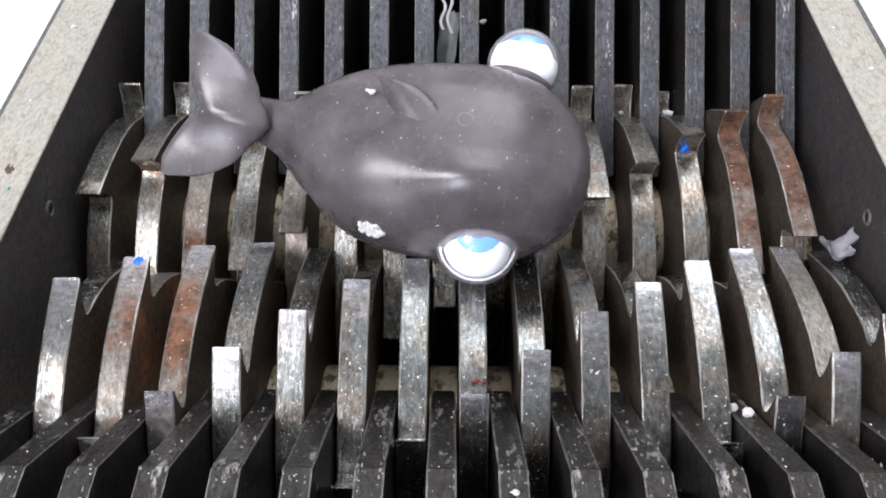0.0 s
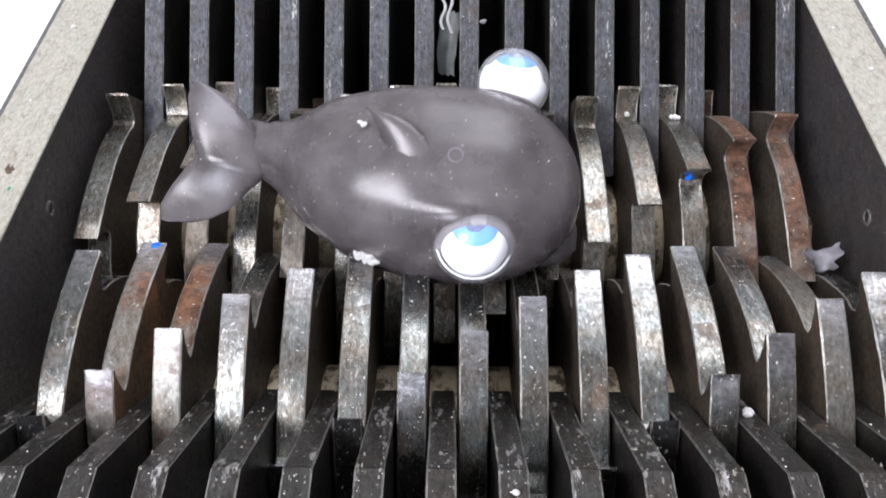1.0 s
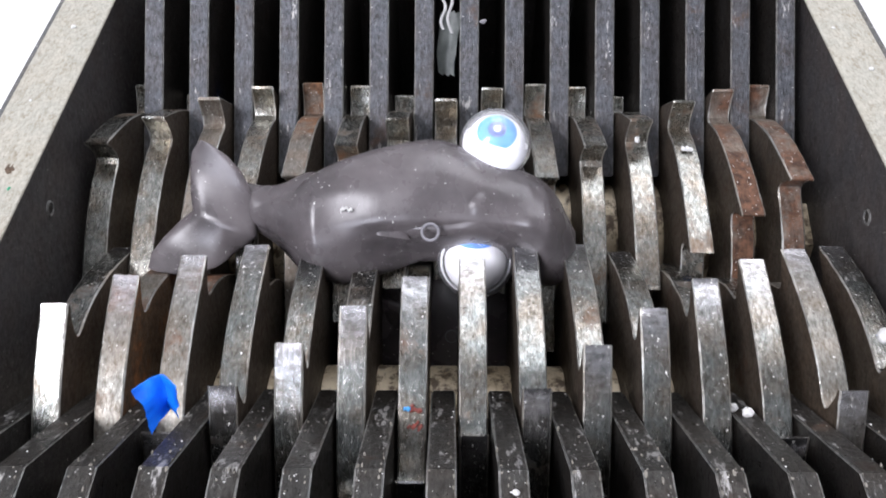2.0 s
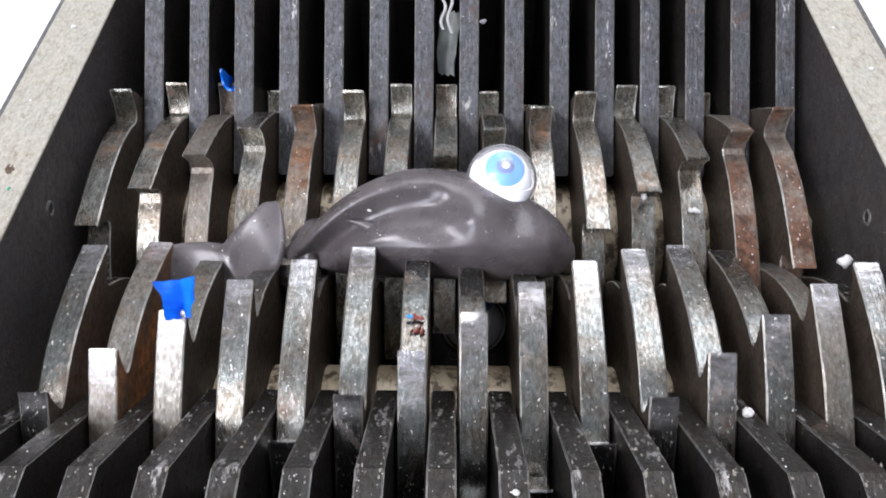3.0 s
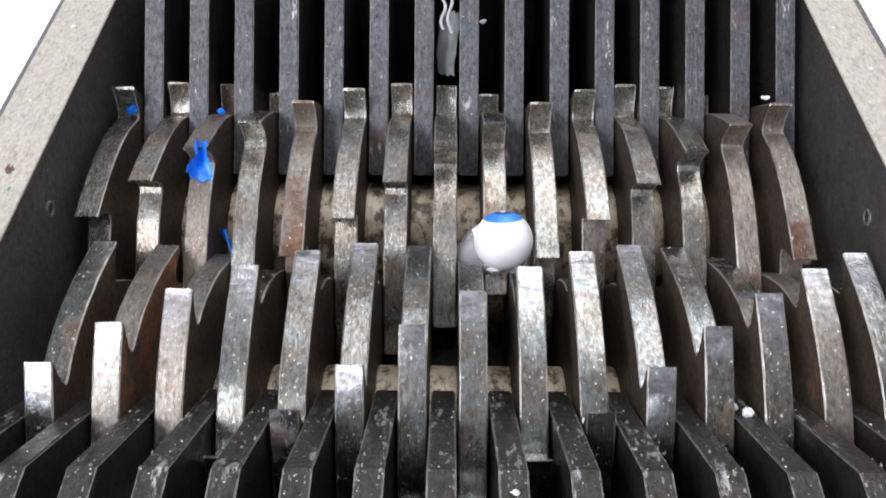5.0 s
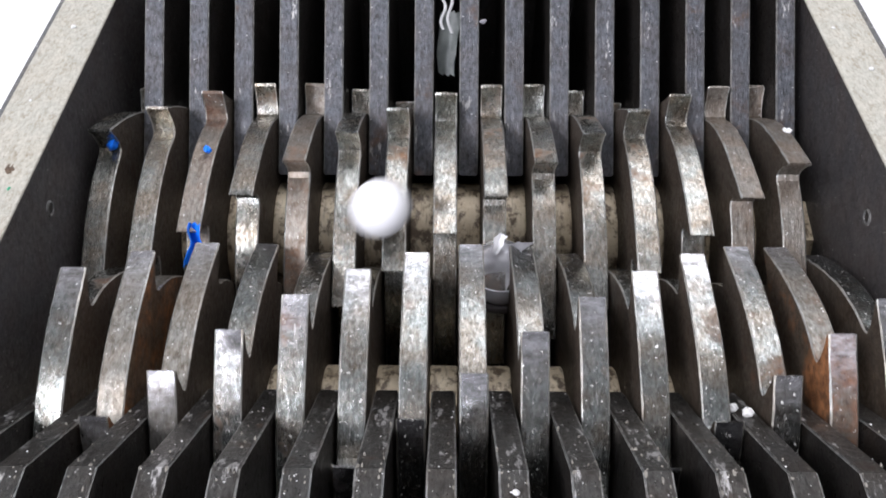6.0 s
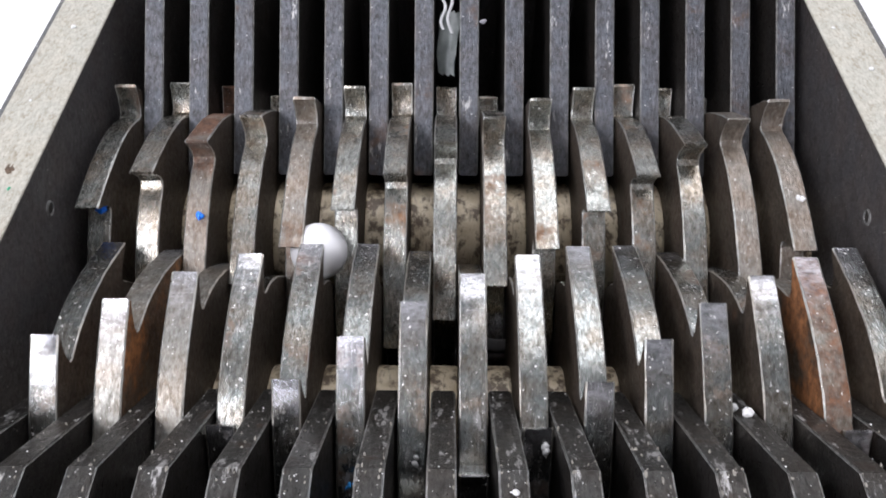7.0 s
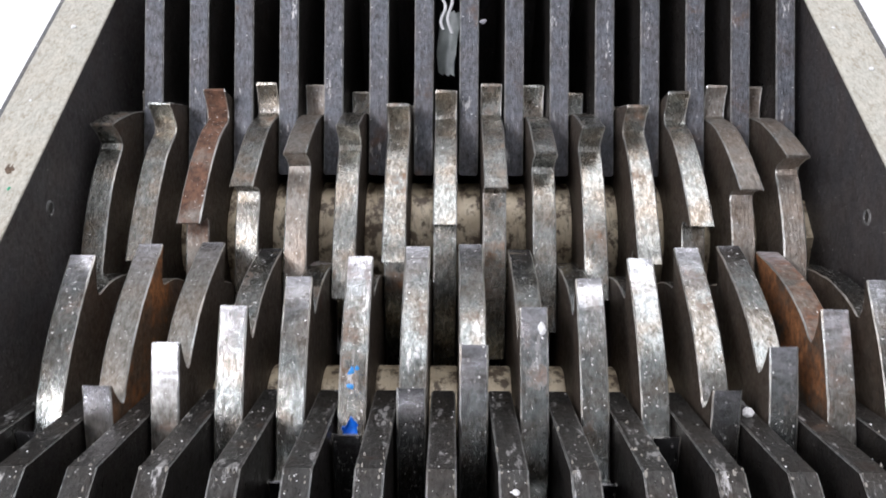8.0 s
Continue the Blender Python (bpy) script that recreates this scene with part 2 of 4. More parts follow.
def cylinder(bm, r, x0, x1, n=48, chamfer=0.0):
    prof = [(x0, r - chamfer), (x0 + chamfer, r), (x1 - chamfer, r), (x1, r - chamfer)] if chamfer else [(x0, r), (x1, r)]
    rings = [[bm.verts.new((x, q * math.cos(2 * math.pi * i / n), q * math.sin(2 * math.pi * i / n))) for i in range(n)] for x, q in prof]
    for a, b in zip(rings, rings[1:]):
        for i in range(n):
            j = (i + 1) % n
            bm.faces.new((a[i], a[j], b[j], b[i]))
    bm.faces.new(rings[0])
    bm.faces.new(rings[-1])


def ring_mesh(R, r, n=40, k=10):
    bm = bmesh.new()
    rows = []
    for i in range(n):
        a = 2 * math.pi * i / n
        rows.append([bm.verts.new(((R + r * math.cos(b)) * math.cos(a) * P, (R + r * math.cos(b)) * math.sin(a) * P, r * math.sin(b) * P))
                     for b in (2 * math.pi * j / k for j in range(k))])
    for i in range(n):
        a, b = rows[i], rows[(i + 1) % n]
        for j in range(k):
            m = (j + 1) % k
            bm.faces.new((a[j], a[m], b[m], b[j]))
    return bm


# ---- the room round the machine ----
def room():
    def slab(name, lo, hi, mat, label):
        bm = bmesh.new()
        box(bm, lo, hi)
        tagged(finish(name, bm, mat, smooth=False), label, kind="structure")
    slab("floor", (-2.1, -2.1, -1.06), (2.1, 2.1, -0.96), ROOM_FLOOR, "grey screed workshop floor")
    slab("ceiling", (-2.1, -2.1, 1.75), (2.1, 2.1, 1.85), ROOM_WALL, "white painted workshop ceiling")
    slab("wall_north", (-2.1, 2.0, -0.96), (2.1, 2.1, 1.75), ROOM_WALL, "plain white painted workshop wall")
    slab("wall_east", (2.0, -2.0, -0.96), (2.1, 2.0, 1.75), ROOM_WALL, "plain white painted workshop wall")
    slab("wall_west", (-2.1, -2.0, -0.96), (-2.0, 2.0, 1.75), ROOM_WALL, "plain white painted workshop wall")
    # the south wall has a window opening behind the camera
    slab("wall_south", (-2.1, -2.1, -0.96), (2.1, -2.0, 0.1), ROOM_WALL, "white workshop wall below the window")
    slab("wall_south_left", (-2.1, -2.1, 0.1), (-1.7, -2.0, 1.75), ROOM_WALL, "white workshop wall beside the window")
    slab("wall_south_right", (-0.45, -2.1, 0.1), (2.1, -2.0, 1.75), ROOM_WALL, "white workshop wall beside the window")
    slab("wall_south_top", (-1.7, -2.1, 1.4), (-0.45, -2.0, 1.75), ROOM_WALL, "white workshop wall above the window")


room()


def work_table():
    t = new("work_table")
    tagged(t, "white laminate work table under the shredder", "table")
    # the top is cut out round the machine's chute
    hx0, hx1, hy = -9.2 * P, 9.7 * P, 11.0 * P
    for lo, hi in (((-1.0, -0.9, -0.10), (hx0, 0.9, -0.07)), ((hx1, -0.9, -0.10), (1.0, 0.9, -0.07)),
                   ((hx0, hy, -0.10), (hx1, 0.9, -0.07)), ((hx0, -0.9, -0.10), (hx1, -hy, -0.07))):
        bm = bmesh.new()
        box(bm, lo, hi)
        part("top_panel", bm, WHITE_TOP, t, smooth=False)
    for x in (-0.93, 0.93):
        for y in (-0.83, 0.83):
            bm = bmesh.new()
            box(bm, (x - 0.03, y - 0.03, -0.96), (x + 0.03, y + 0.03, -0.10), 0.004)
            part("leg", bm, DARK_EDGE, t)


work_table()

# ---- the shredder's housing ----
AX = 2.593            # shaft axes at y = -AX and +AX, z = 0, in pitches
LEFT, RIGHT, TOP = -7.52, 8.10, 4.15


def housing():
    h = new("shredder_housing")
    tagged(h, "dark steel shredder housing with bare pale top edges", "shredder")
    for x0, x1, name in ((LEFT - 1.12, LEFT, "side_plate"), (RIGHT, RIGHT + 1.08, "side_plate")):
        bm = bmesh.new()
        box(bm, (x0 * P, -10 * P, -7 * P), (x1 * P, 10 * P, (TOP - 0.05) * P))
        part(name, bm, WALL_DARK, h, "dark scratched steel side plate")
        bm = bmesh.new()
        box(bm, ((x0 - 0.01) * P, -10 * P, (TOP - 0.05) * P), ((x1 + 0.01) * P, 10 * P, TOP * P), 0.012 * P)
        part("plate_edge", bm, RIM, h, "pale bare dusty top edge of the plate")
    for x0, x1 in ((LEFT - 1.42, LEFT - 1.12), (RIGHT + 1.08, RIGHT + 1.42)):
        bm = bmesh.new()
        box(bm, (x0 * P, -10 * P, -7 * P), (x1 * P, 10 * P, (TOP - 0.22) * P), 0.05 * P)
        part("outer_flange", bm, DARK_EDGE, h, "grey oily outer flange")
    for y0, y1 in ((-10.0, -9.0), (9.0, 10.0)):
        bm = bmesh.new()
        box(bm, (LEFT * P, y0 * P, -7 * P), (RIGHT * P, y1 * P, 5.2 * P if y0 > 0 else 3.9 * P), 0.02 * P)
        part("end_plate", bm, WALL_DARK, h)
    bm = bmesh.new()
    box(bm, (LEFT * P, -9 * P, -7 * P), (RIGHT * P, 9 * P, -6.8 * P))
    part("catch_tray", bm, WALL_DARK, h)

    def arc(sgn):
        out = []
        for i in range(9):
            a = radians(101 + i * 9)
            out.append((sgn * (AX - 1.67 * math.cos(a)), 1.67 * math.sin(a)))
        return out
    def bar(sgn, kink, k0, n, mats):
        ky, kz = kink
        outline = [(sgn * 2.93, 1.645), (sgn * ky, kz), (sgn * 9.0, kz), (sgn * 9.0, -2.0), (sgn * 4.27, -2.0)] + arc(sgn)[::-1][:-1]
        outline = [(y * P, z * P) for y, z in outline]
        first = None
        for i in range(n):
            k = k0 + i
            if first is None:
                bm = bmesh.new()
                prism(bm, outline, -0.21 * P, 0.21 * P, 0.028 * P)
                first = part("comb_bar", bm, mats, h, sharp=25)
                first.location.x = k * P
            else:
                share("comb_bar", first, h, pose(k * P, 0, 0))
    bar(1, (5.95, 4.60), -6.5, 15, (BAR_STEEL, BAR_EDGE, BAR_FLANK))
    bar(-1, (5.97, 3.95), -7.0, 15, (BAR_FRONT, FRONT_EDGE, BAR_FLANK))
    # threaded holes in the side plates: a worn lip, inner shade as a dark disc
    for x, y, z in ((LEFT, 0.15, 3.14), (RIGHT, 0.28, 2.94)):
        o = part("threaded_hole", ring_mesh(0.13, 0.035, 28, 8), DARK_EDGE, h, "worn threaded hole in the plate")
        o.matrix_basis = pose(x * P, y * P, z * P, 0, 90, 0)
        bm = bmesh.new()
        cylinder(bm, 0.115 * P, -0.012 * P, 0.012 * P, 24)
        part("hole_core", bm, BAR_FLANK, o).matrix_basis = pose(0, 0, 0, 0, -90, 0)
    return h


housing()

# ---- the two rotors ----
RT = 3.55


def disc_mesh(name, lead, seed):
    """A cutter with six hooked teeth. lead is +1 where the hooks point to rising angles, -1 where to falling ones."""
    rng = random.Random(seed)
    prof = []
    for tooth in range(6):
        a0 = 60 * tooth
        order = [(-d, 2.75 + 0.80 * math.exp(-d / 22)) for d in (54, 48, 42, 36, 30, 25, 20, 16, 12, 9, 6, 3.5, 1.6)]
        seq = order + [(-0.15, RT), (0.15, RT - 0.05), (-1.4, 3.32), (-3.0, 3.02), (-2.7, 2.86), (-0.5, 2.80), (2.5, 2.80)]
        for d, r in seq:
            prof.append((a0 + d, r + rng.uniform(-0.008, 0.008)))
    bm = bmesh.new()
    ch, w = 0.027, 0.235
    rings = []
    for x, dr in ((-w, -ch), (-w + ch, 0), (w - ch, 0), (w, -ch)):
        ring = []
        for a, r in prof:
            t = radians(a) * lead
            rr = r + dr
            xj = x + (rng.uniform(-0.010, 0.010) if abs(x) < w - 0.001 else 0)
            rr += rng.uniform(-0.012, 0.004) if dr == 0 else 0
            ring.append(bm.verts.new((xj * P, -rr * math.cos(t) * P, rr * math.sin(t) * P)))
        rings.append(ring)
    n = len(prof)
    for band, (a, b) in enumerate(zip(rings, rings[1:])):
        for i in range(n):
            j = (i + 1) % n
            bm.faces.new((a[i], a[j], b[j], b[i])).material_index = 0 if band == 1 else 2
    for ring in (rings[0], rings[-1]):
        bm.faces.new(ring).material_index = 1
    return bm


def rotor(name, lead, ks, rusty):
    r = new(name)
    tagged(r, "shredder shaft with hooked worn steel cutter discs", "shredder rotor", "shredder rotors")
    bm = bmesh.new()
    cylinder(bm, 1.02 * P, LEFT * P, RIGHT * P, 6)
    part("shaft", bm, SPACER, r, sharp=20)
    made = []
    for i, k in enumerate(ks):
        m = pose(k * P, 0, 0, -12 * k, 0, 0)
        if len(made) < 3:
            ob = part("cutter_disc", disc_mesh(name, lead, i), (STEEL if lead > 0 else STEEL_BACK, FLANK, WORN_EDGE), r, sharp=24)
            ob.matrix_basis = m
            made.append(ob)
        else:
            ob = share("cutter_disc", made[i % 3], r, m)
        if k in rusty:
            rim = STEEL_RUST_FRONT if lead > 0 else STEEL_RUST_FAR if k == -3 else STEEL_RUST_BACK
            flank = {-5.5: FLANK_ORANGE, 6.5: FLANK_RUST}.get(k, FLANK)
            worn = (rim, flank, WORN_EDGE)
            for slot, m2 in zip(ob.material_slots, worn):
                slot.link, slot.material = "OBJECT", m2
            tagged(ob, "rust-brown cutter disc")
    first = None
    for k in [ks[0] - 1, *ks]:
        x = k + 0.5
        if x - 0.26 < LEFT or x + 0.26 > RIGHT:
            continue
        if first is None:
            bm = bmesh.new()
            cylinder(bm, (1.19 if lead > 0 else 1.29) * P, -0.262 * P, 0.262 * P, 56, 0.02 * P)
            first = part("spacer_ring", bm, SPACER, r)
            first.matrix_basis = pose(x * P, 0, 0)
        else:
            share("spacer_ring", first, r, pose(x * P, 0, 0, random.uniform(0, 360)))
    return r


ROTOR_FRONT = rotor("front_rotor", 1, [k - 6.5 for k in range(15)], (-5.5, -4.5, 6.5))
ROTOR_BACK = rotor("back_rotor", -1, [k - 7 for k in range(15)], (-5, -3, 6, 7))


def front_angle(t):
    return float(np.interp(t, (0, 0.5, 1.0, 1.5, 1.7, 8.0), (58.44, 64.87, 75.91, 91.14, 97.73, 311.7))) if t < 1.7 else 97.73 + 33.97 * (t - 1.7)


def back_angle(t):
    return float(np.interp(t, (0, 0.5, 1.0, 1.5, 1.7, 8.0), (22.12, 16.88, 7.78, -4.9, -10.83, -191.0))) if t < 1.7 else -10.83 - 28.6 * (t - 1.7)


def rotor_pose(which, t):
    if which == "front":
        return pose(0, -AX * P, 0, -front_angle(t), 0, 0)
    return pose(0, AX * P, 0, -back_angle(t), 0, 0)


TURN_TIMES = [0, 0.5, 1.0, 1.5, 1.7] + [2.0 + 0.5 * i for i in range(13)]

# ---- the rubber whale ----
OUTLINE = ((-4.6, 0.10), (-4.25, 0.24), (-3.8, 0.40), (-3.3, 0.49), (-2.9, 0.66), (-2.5, 0.98), (-2.1, 1.28), (-1.6, 1.50), (-0.9, 1.67), (0.0, 1.76),
           (0.8, 1.76), (1.4, 1.62), (1.9, 1.36), (2.25, 1.04), (2.48, 0.70), (2.60, 0.36), (2.64, 0.02))


def curve(x, pts):
    """A smooth line through (x, value) pairs."""
    xs, ws = zip(*pts)
    i = max(0, min(len(xs) - 2, int(np.searchsorted(xs, x)) - 1))
    x0, x1, y0, y1 = xs[i], xs[i + 1], ws[i], ws[i + 1]
    m0 = (ws[i + 1] - ws[max(i - 1, 0)]) / (xs[i + 1] - xs[max(i - 1, 0)])
    m1 = (ws[min(i + 2, len(xs) - 1)] - ws[i]) / (xs[min(i + 2, len(xs) - 1)] - xs[i])
    d, t = x1 - x0, (x - x0) / (x1 - x0)
    return (2 * t ** 3 - 3 * t * t + 1) * y0 + (t ** 3 - 2 * t * t + t) * d * m0 + (3 * t * t - 2 * t ** 3) * y1 + (t ** 3 - t * t) * d * m1


def half_width(x):
    return curve(x, OUTLINE)


def swell(x, y, cx, cy, sx, sy):
    return math.exp(-((x - cx) / sx) ** 2 - ((y - cy) / sy) ** 2)


def hide_bm(upper, under, depth, relief, m=110, n=72):
    """A length of rubber skin between an upper and an under line in x and y, domed by depth towards +z; relief(x, y) shapes its face."""
    bm = bmesh.new()
    rings = []
    xa, xb = upper[0][0], upper[-1][0]
    for k in range(m + 1):
        u = 0.5 - 0.5 * math.cos(math.pi * k / m)
        x = xa + (xb - xa) * u
        hi, lo = curve(x, upper), curve(x, under)
        c, h = (hi + lo) / 2, max((hi - lo) / 2, 0.02)
        close = min(1.0, 3.2 * math.sqrt(u * (1 - u)) + 0.02)
        d = min(depth, 1.05 * h) * close
        ring = []
        for i in range(n):
            a = 2 * math.pi * i / n
            y, z = c + h * math.cos(a), d * math.sin(a)
            if z > 0:
                z += relief(x, y) * math.sin(a) * close
            ring.append(bm.verts.new((x * P, y * P, (z + 0.02 * noise.noise((x * 1.4, y * 1.4, 2))) * P)))
        rings.append(ring)
    for a, b in zip(rings, rings[1:]):
        for i in range(n):
            j = (i + 1) % n
            bm.faces.new((a[i], a[j], b[j], b[i]))
    bm.faces.new(rings[0])
    bm.faces.new(rings[-1])
    return bm


def slumped_hide():
    """The back once the belly is gone: a long slope up to the brow, hollow under it where the lower eye is tucked, a drooping chin."""
    upper = ((-3.7, 0.08), (-3.3, 0.22), (-3.0, 0.33), (-2.7, 0.48), (-2.3, 0.74), (-1.7, 1.02), (-0.8, 1.27), (0.1, 1.38), (0.7, 1.20), (1.3, 0.92), (2.1, 0.58), (2.5, 0.10), (2.78, -0.75))
    under = ((-3.7, -0.08), (-3.3, -0.28), (-3.0, -0.48), (-2.7, -0.76), (-2.3, -1.15), (-1.7, -1.40), (-0.8, -1.15), (0.1, -0.86), (0.8, -0.82), (1.5, -1.05), (2.1, -1.45), (2.5, -1.40), (2.78, -1.1))

    def relief(x, y):
        hollow = 1 / (1 + math.exp((y + 0.60) * 9)) * swell(x, 0, 0.35, 0, 1.55, 1)
        return 0.16 * swell(x, y, 0.9, -0.34, 1.5, 0.26) - 0.95 * hollow - 0.10 * swell(x, y, -0.6, -0.40, 1.0, 0.07) - 0.16 * swell(x, y, -2.0, -0.1, 0.9, 0.6)
    return hide_bm(upper, under, 1.05, relief)


def arched_hide():
    """The last of the back: a sharp curved ridge rising to the brow, folded under it, with a full round head."""
    upper = ((-2.95, -0.42), (-2.42, 0.0), (-1.87, 0.50), (-1.32, 0.86), (-0.66, 1.10), (0.0, 1.16), (0.6, 1.08), (1.3, 0.88), (2.1, 0.44), (2.55, 0.04), (2.80, -0.40))
    under = ((-2.95, -0.56), (-2.42, -0.70), (-1.87, -0.85), (-1.32, -0.95), (-0.66, -0.98), (0.0, -1.0), (0.6, -1.03), (1.3, -1.05), (2.1, -1.03), (2.55, -0.90), (2.80, -0.62))

    def relief(x, y):
        under_ridge = curve(max(-2.9, min(2.8, x)), upper) - y
        left = 1 / (1 + math.exp((x - 0.15) * 4))
        ridge = math.exp(-((under_ridge - 0.30) / 0.16) ** 2) * left
        dip = math.exp(-((under_ridge - 0.78) / 0.26) ** 2) * left
        return 0.26 * ridge - 0.38 * dip + 0.26 * swell(x, y, 0.9, 0.12, 0.45, 0.50) - 0.14 * swell(x, y, 1.55, 0.25, 0.3, 0.4) + 0.16 * swell(x, y, 1.9, -0.35, 0.7, 0.4) + 0.22 * swell(x, y, 0.2, -0.42, 0.9, 0.20) - 0.3 * swell(x, y, 0.0, -0.85, 1.4, 0.2)
    return hide_bm(upper, under, 1.10, relief)


def loft(x0, x1, steps, round0=0.0, round1=0.0, n=56):
    """A length of the whale's body; round0 and round1 are the lengths over which its ends close to a dome."""
    bm = bmesh.new()
    rings = []
    for k in range(steps + 1):
        x = x0 + (x1 - x0) * k / steps
        w = max(half_width(min(x, 2.64)), 0.015)
        for e, L in ((x - x0, round0), (x1 - x, round1)):
            if L and e < L:
                w *= max(0.03, max(0, 1 - (1 - e / L) ** 5) ** (1 / 5))
        cy = 0.15 * max(0, -max(x, -3.7) - 1.2) ** 1.5
        ring = []
        for i in range(n):
            a = 2 * math.pi * i / n
            c, s = math.cos(a), math.sin(a)
            lump = 1 + 0.02 * noise.noise((x * 0.9, c * 1.3, s * 1.3))
            hz = 0.86 * (1 if x > -3.4 else max(0.25, 1 - 0.8 * (-3.4 - x)))
            flat = math.copysign(abs(s) ** (0.72 if x > -1.6 else 0.72 + 0.28 * min(1, (-1.6 - x) / 1.4)), s)
            yy, zz = cy + w * c * lump, w * flat * hz * lump
            if s > 0:
                # the brow over the near eye
                zz += 0.24 * swell(x, yy, 0.65, -1.02, 0.95, 0.34)
            ring.append(bm.verts.new((x * P, yy * P, zz * P)))
        rings.append(ring)
    for a, b in zip(rings, rings[1:]):
        for i in range(n):
            j = (i + 1) % n
            bm.faces.new((a[i], a[j], b[j], b[i]))
    bm.faces.new(rings[0])
    bm.faces.new(rings[-1])
    return bm


def fluke_mesh():
    """Two leaf-shaped lobes, thick in the middle; the root at the origin, lobes along +y and -y, trailing edge at -x."""
    bm = bmesh.new()
    rows = []
    n = 28
    for i in range(n + 1):
        u = -1.5 + 3.0 * i / n
        s, u = abs(u), u * 0.88
        lead = float(np.interp(s, (0, 0.3, 0.45, 0.7, 0.95, 1.2, 1.4, 1.5), (0.55, 0.42, 0.30, 0.20, 0.06, -0.18, -0.52, -0.90)))
        trail = float(np.interp(s, (0, 0.3, 0.8, 1.2, 1.5), (-0.80, -0.95, -1.12, -1.20, -1.12)))
        mid, half = (lead + trail) / 2, (lead - trail) / 2
        thick = 0.20 * max(0, 1 - s / 0.9) ** 1.5 + 0.055
        row = []
        for j in range(20):
            a = 2 * math.pi * j / 20
            c = math.copysign(abs(math.cos(a)) ** 0.75, math.cos(a))
            row.append(bm.verts.new(((mid + half * c) * P, u * P, (thick * math.sin(a) + 0.10 * s * s) * P)))
        rows.append(row)
    for a, b in zip(rows, rows[1:]):
        for j in range(20):
            k = (j + 1) % 20
            bm.faces.new((a[j], a[k], b[k], b[j]))
    bm.faces.new(rows[0])
    bm.faces.new(rows[-1])
    return bm


def fin_mesh(length, chord, thick):
    """A swept fin, root along x at the origin, folded back along -x."""
    bm = bmesh.new()
    rows = []
    for i in range(11):
        u = i / 10
        c = chord * (1 - u) ** 0.7 * (1 + 0.6 * u) + 0.02
        x = -length * u ** 1.1
        z = 0.62 * math.sin(u * 1.9)
        row = []
        for j in range(12):
            a = 2 * math.pi * j / 12
            row.append(bm.verts.new(((x + c * math.cos(a)) * P, (0.12 * u + thick * (1 - 0.75 * u) * math.sin(a)) * P, z * P)))
        rows.append(row)
    for a, b in zip(rows, rows[1:]):
        for j in range(12):
            k = (j + 1) % 12
            bm.faces.new((a[j], a[k], b[k], b[j]))
    bm.faces.new(rows[0])
    bm.faces.new(rows[-1])
    return bm


def crumb_bm(seed, r, lumps=3, squash=(1, 1, 1)):
    rng = random.Random(seed)
    bm = bmesh.new()
    for _ in range(lumps):
        g = bmesh.ops.create_icosphere(bm, subdivisions=2, radius=r * P * rng.uniform(0.6, 1.0))["verts"]
        off = Vector((rng.uniform(-1, 1) * squash[0], rng.uniform(-1, 1) * squash[1], rng.uniform(-0.4, 0.4) * squash[2])) * r * 0.6 * P
        for v in g:
            v.co = v.co * (1 + 0.75 * noise.noise(v.co * (1.1 / (r * P)) + Vector((seed * 3.1, 0, 0)))) + off
    return bm


def at(x, y, z, rx=0, ry=0, rz=0):
    return pose(x * P, y * P, z * P, rx, ry, rz)


def strip_bm(length, r0, r1, n=20, m=24):
    """A flattened, drawn-out tube along +x, thin at the origin."""
    bm = bmesh.new()
    rows = []
    for i in range(m + 1):
        u = i / m
        r = (r0 + (r1 - r0) * u ** 0.8) * min(1, (1.02 - u) * 9 + 0.1) * min(1, math.sqrt(u * 7) + 0.04) * (1 + 0.12 * noise.noise((u * 5, 3, 0)))
        rows.append([bm.verts.new((u * length * P, (r * math.cos(a) + 0.10 * math.sin(u * 3.1) - 0.55 * max(0, 0.3 - u)) * P, 0.7 * r * math.sin(a) * P)) for a in (2 * math.pi * j / n for j in range(n))])
    for a, b in zip(rows, rows[1:]):
        for j in range(n):
            k = (j + 1) % n
            bm.faces.new((a[j], a[k], b[k], b[j]))
    bm.faces.new(rows[0])
    bm.faces.new(rows[-1])
    return bm


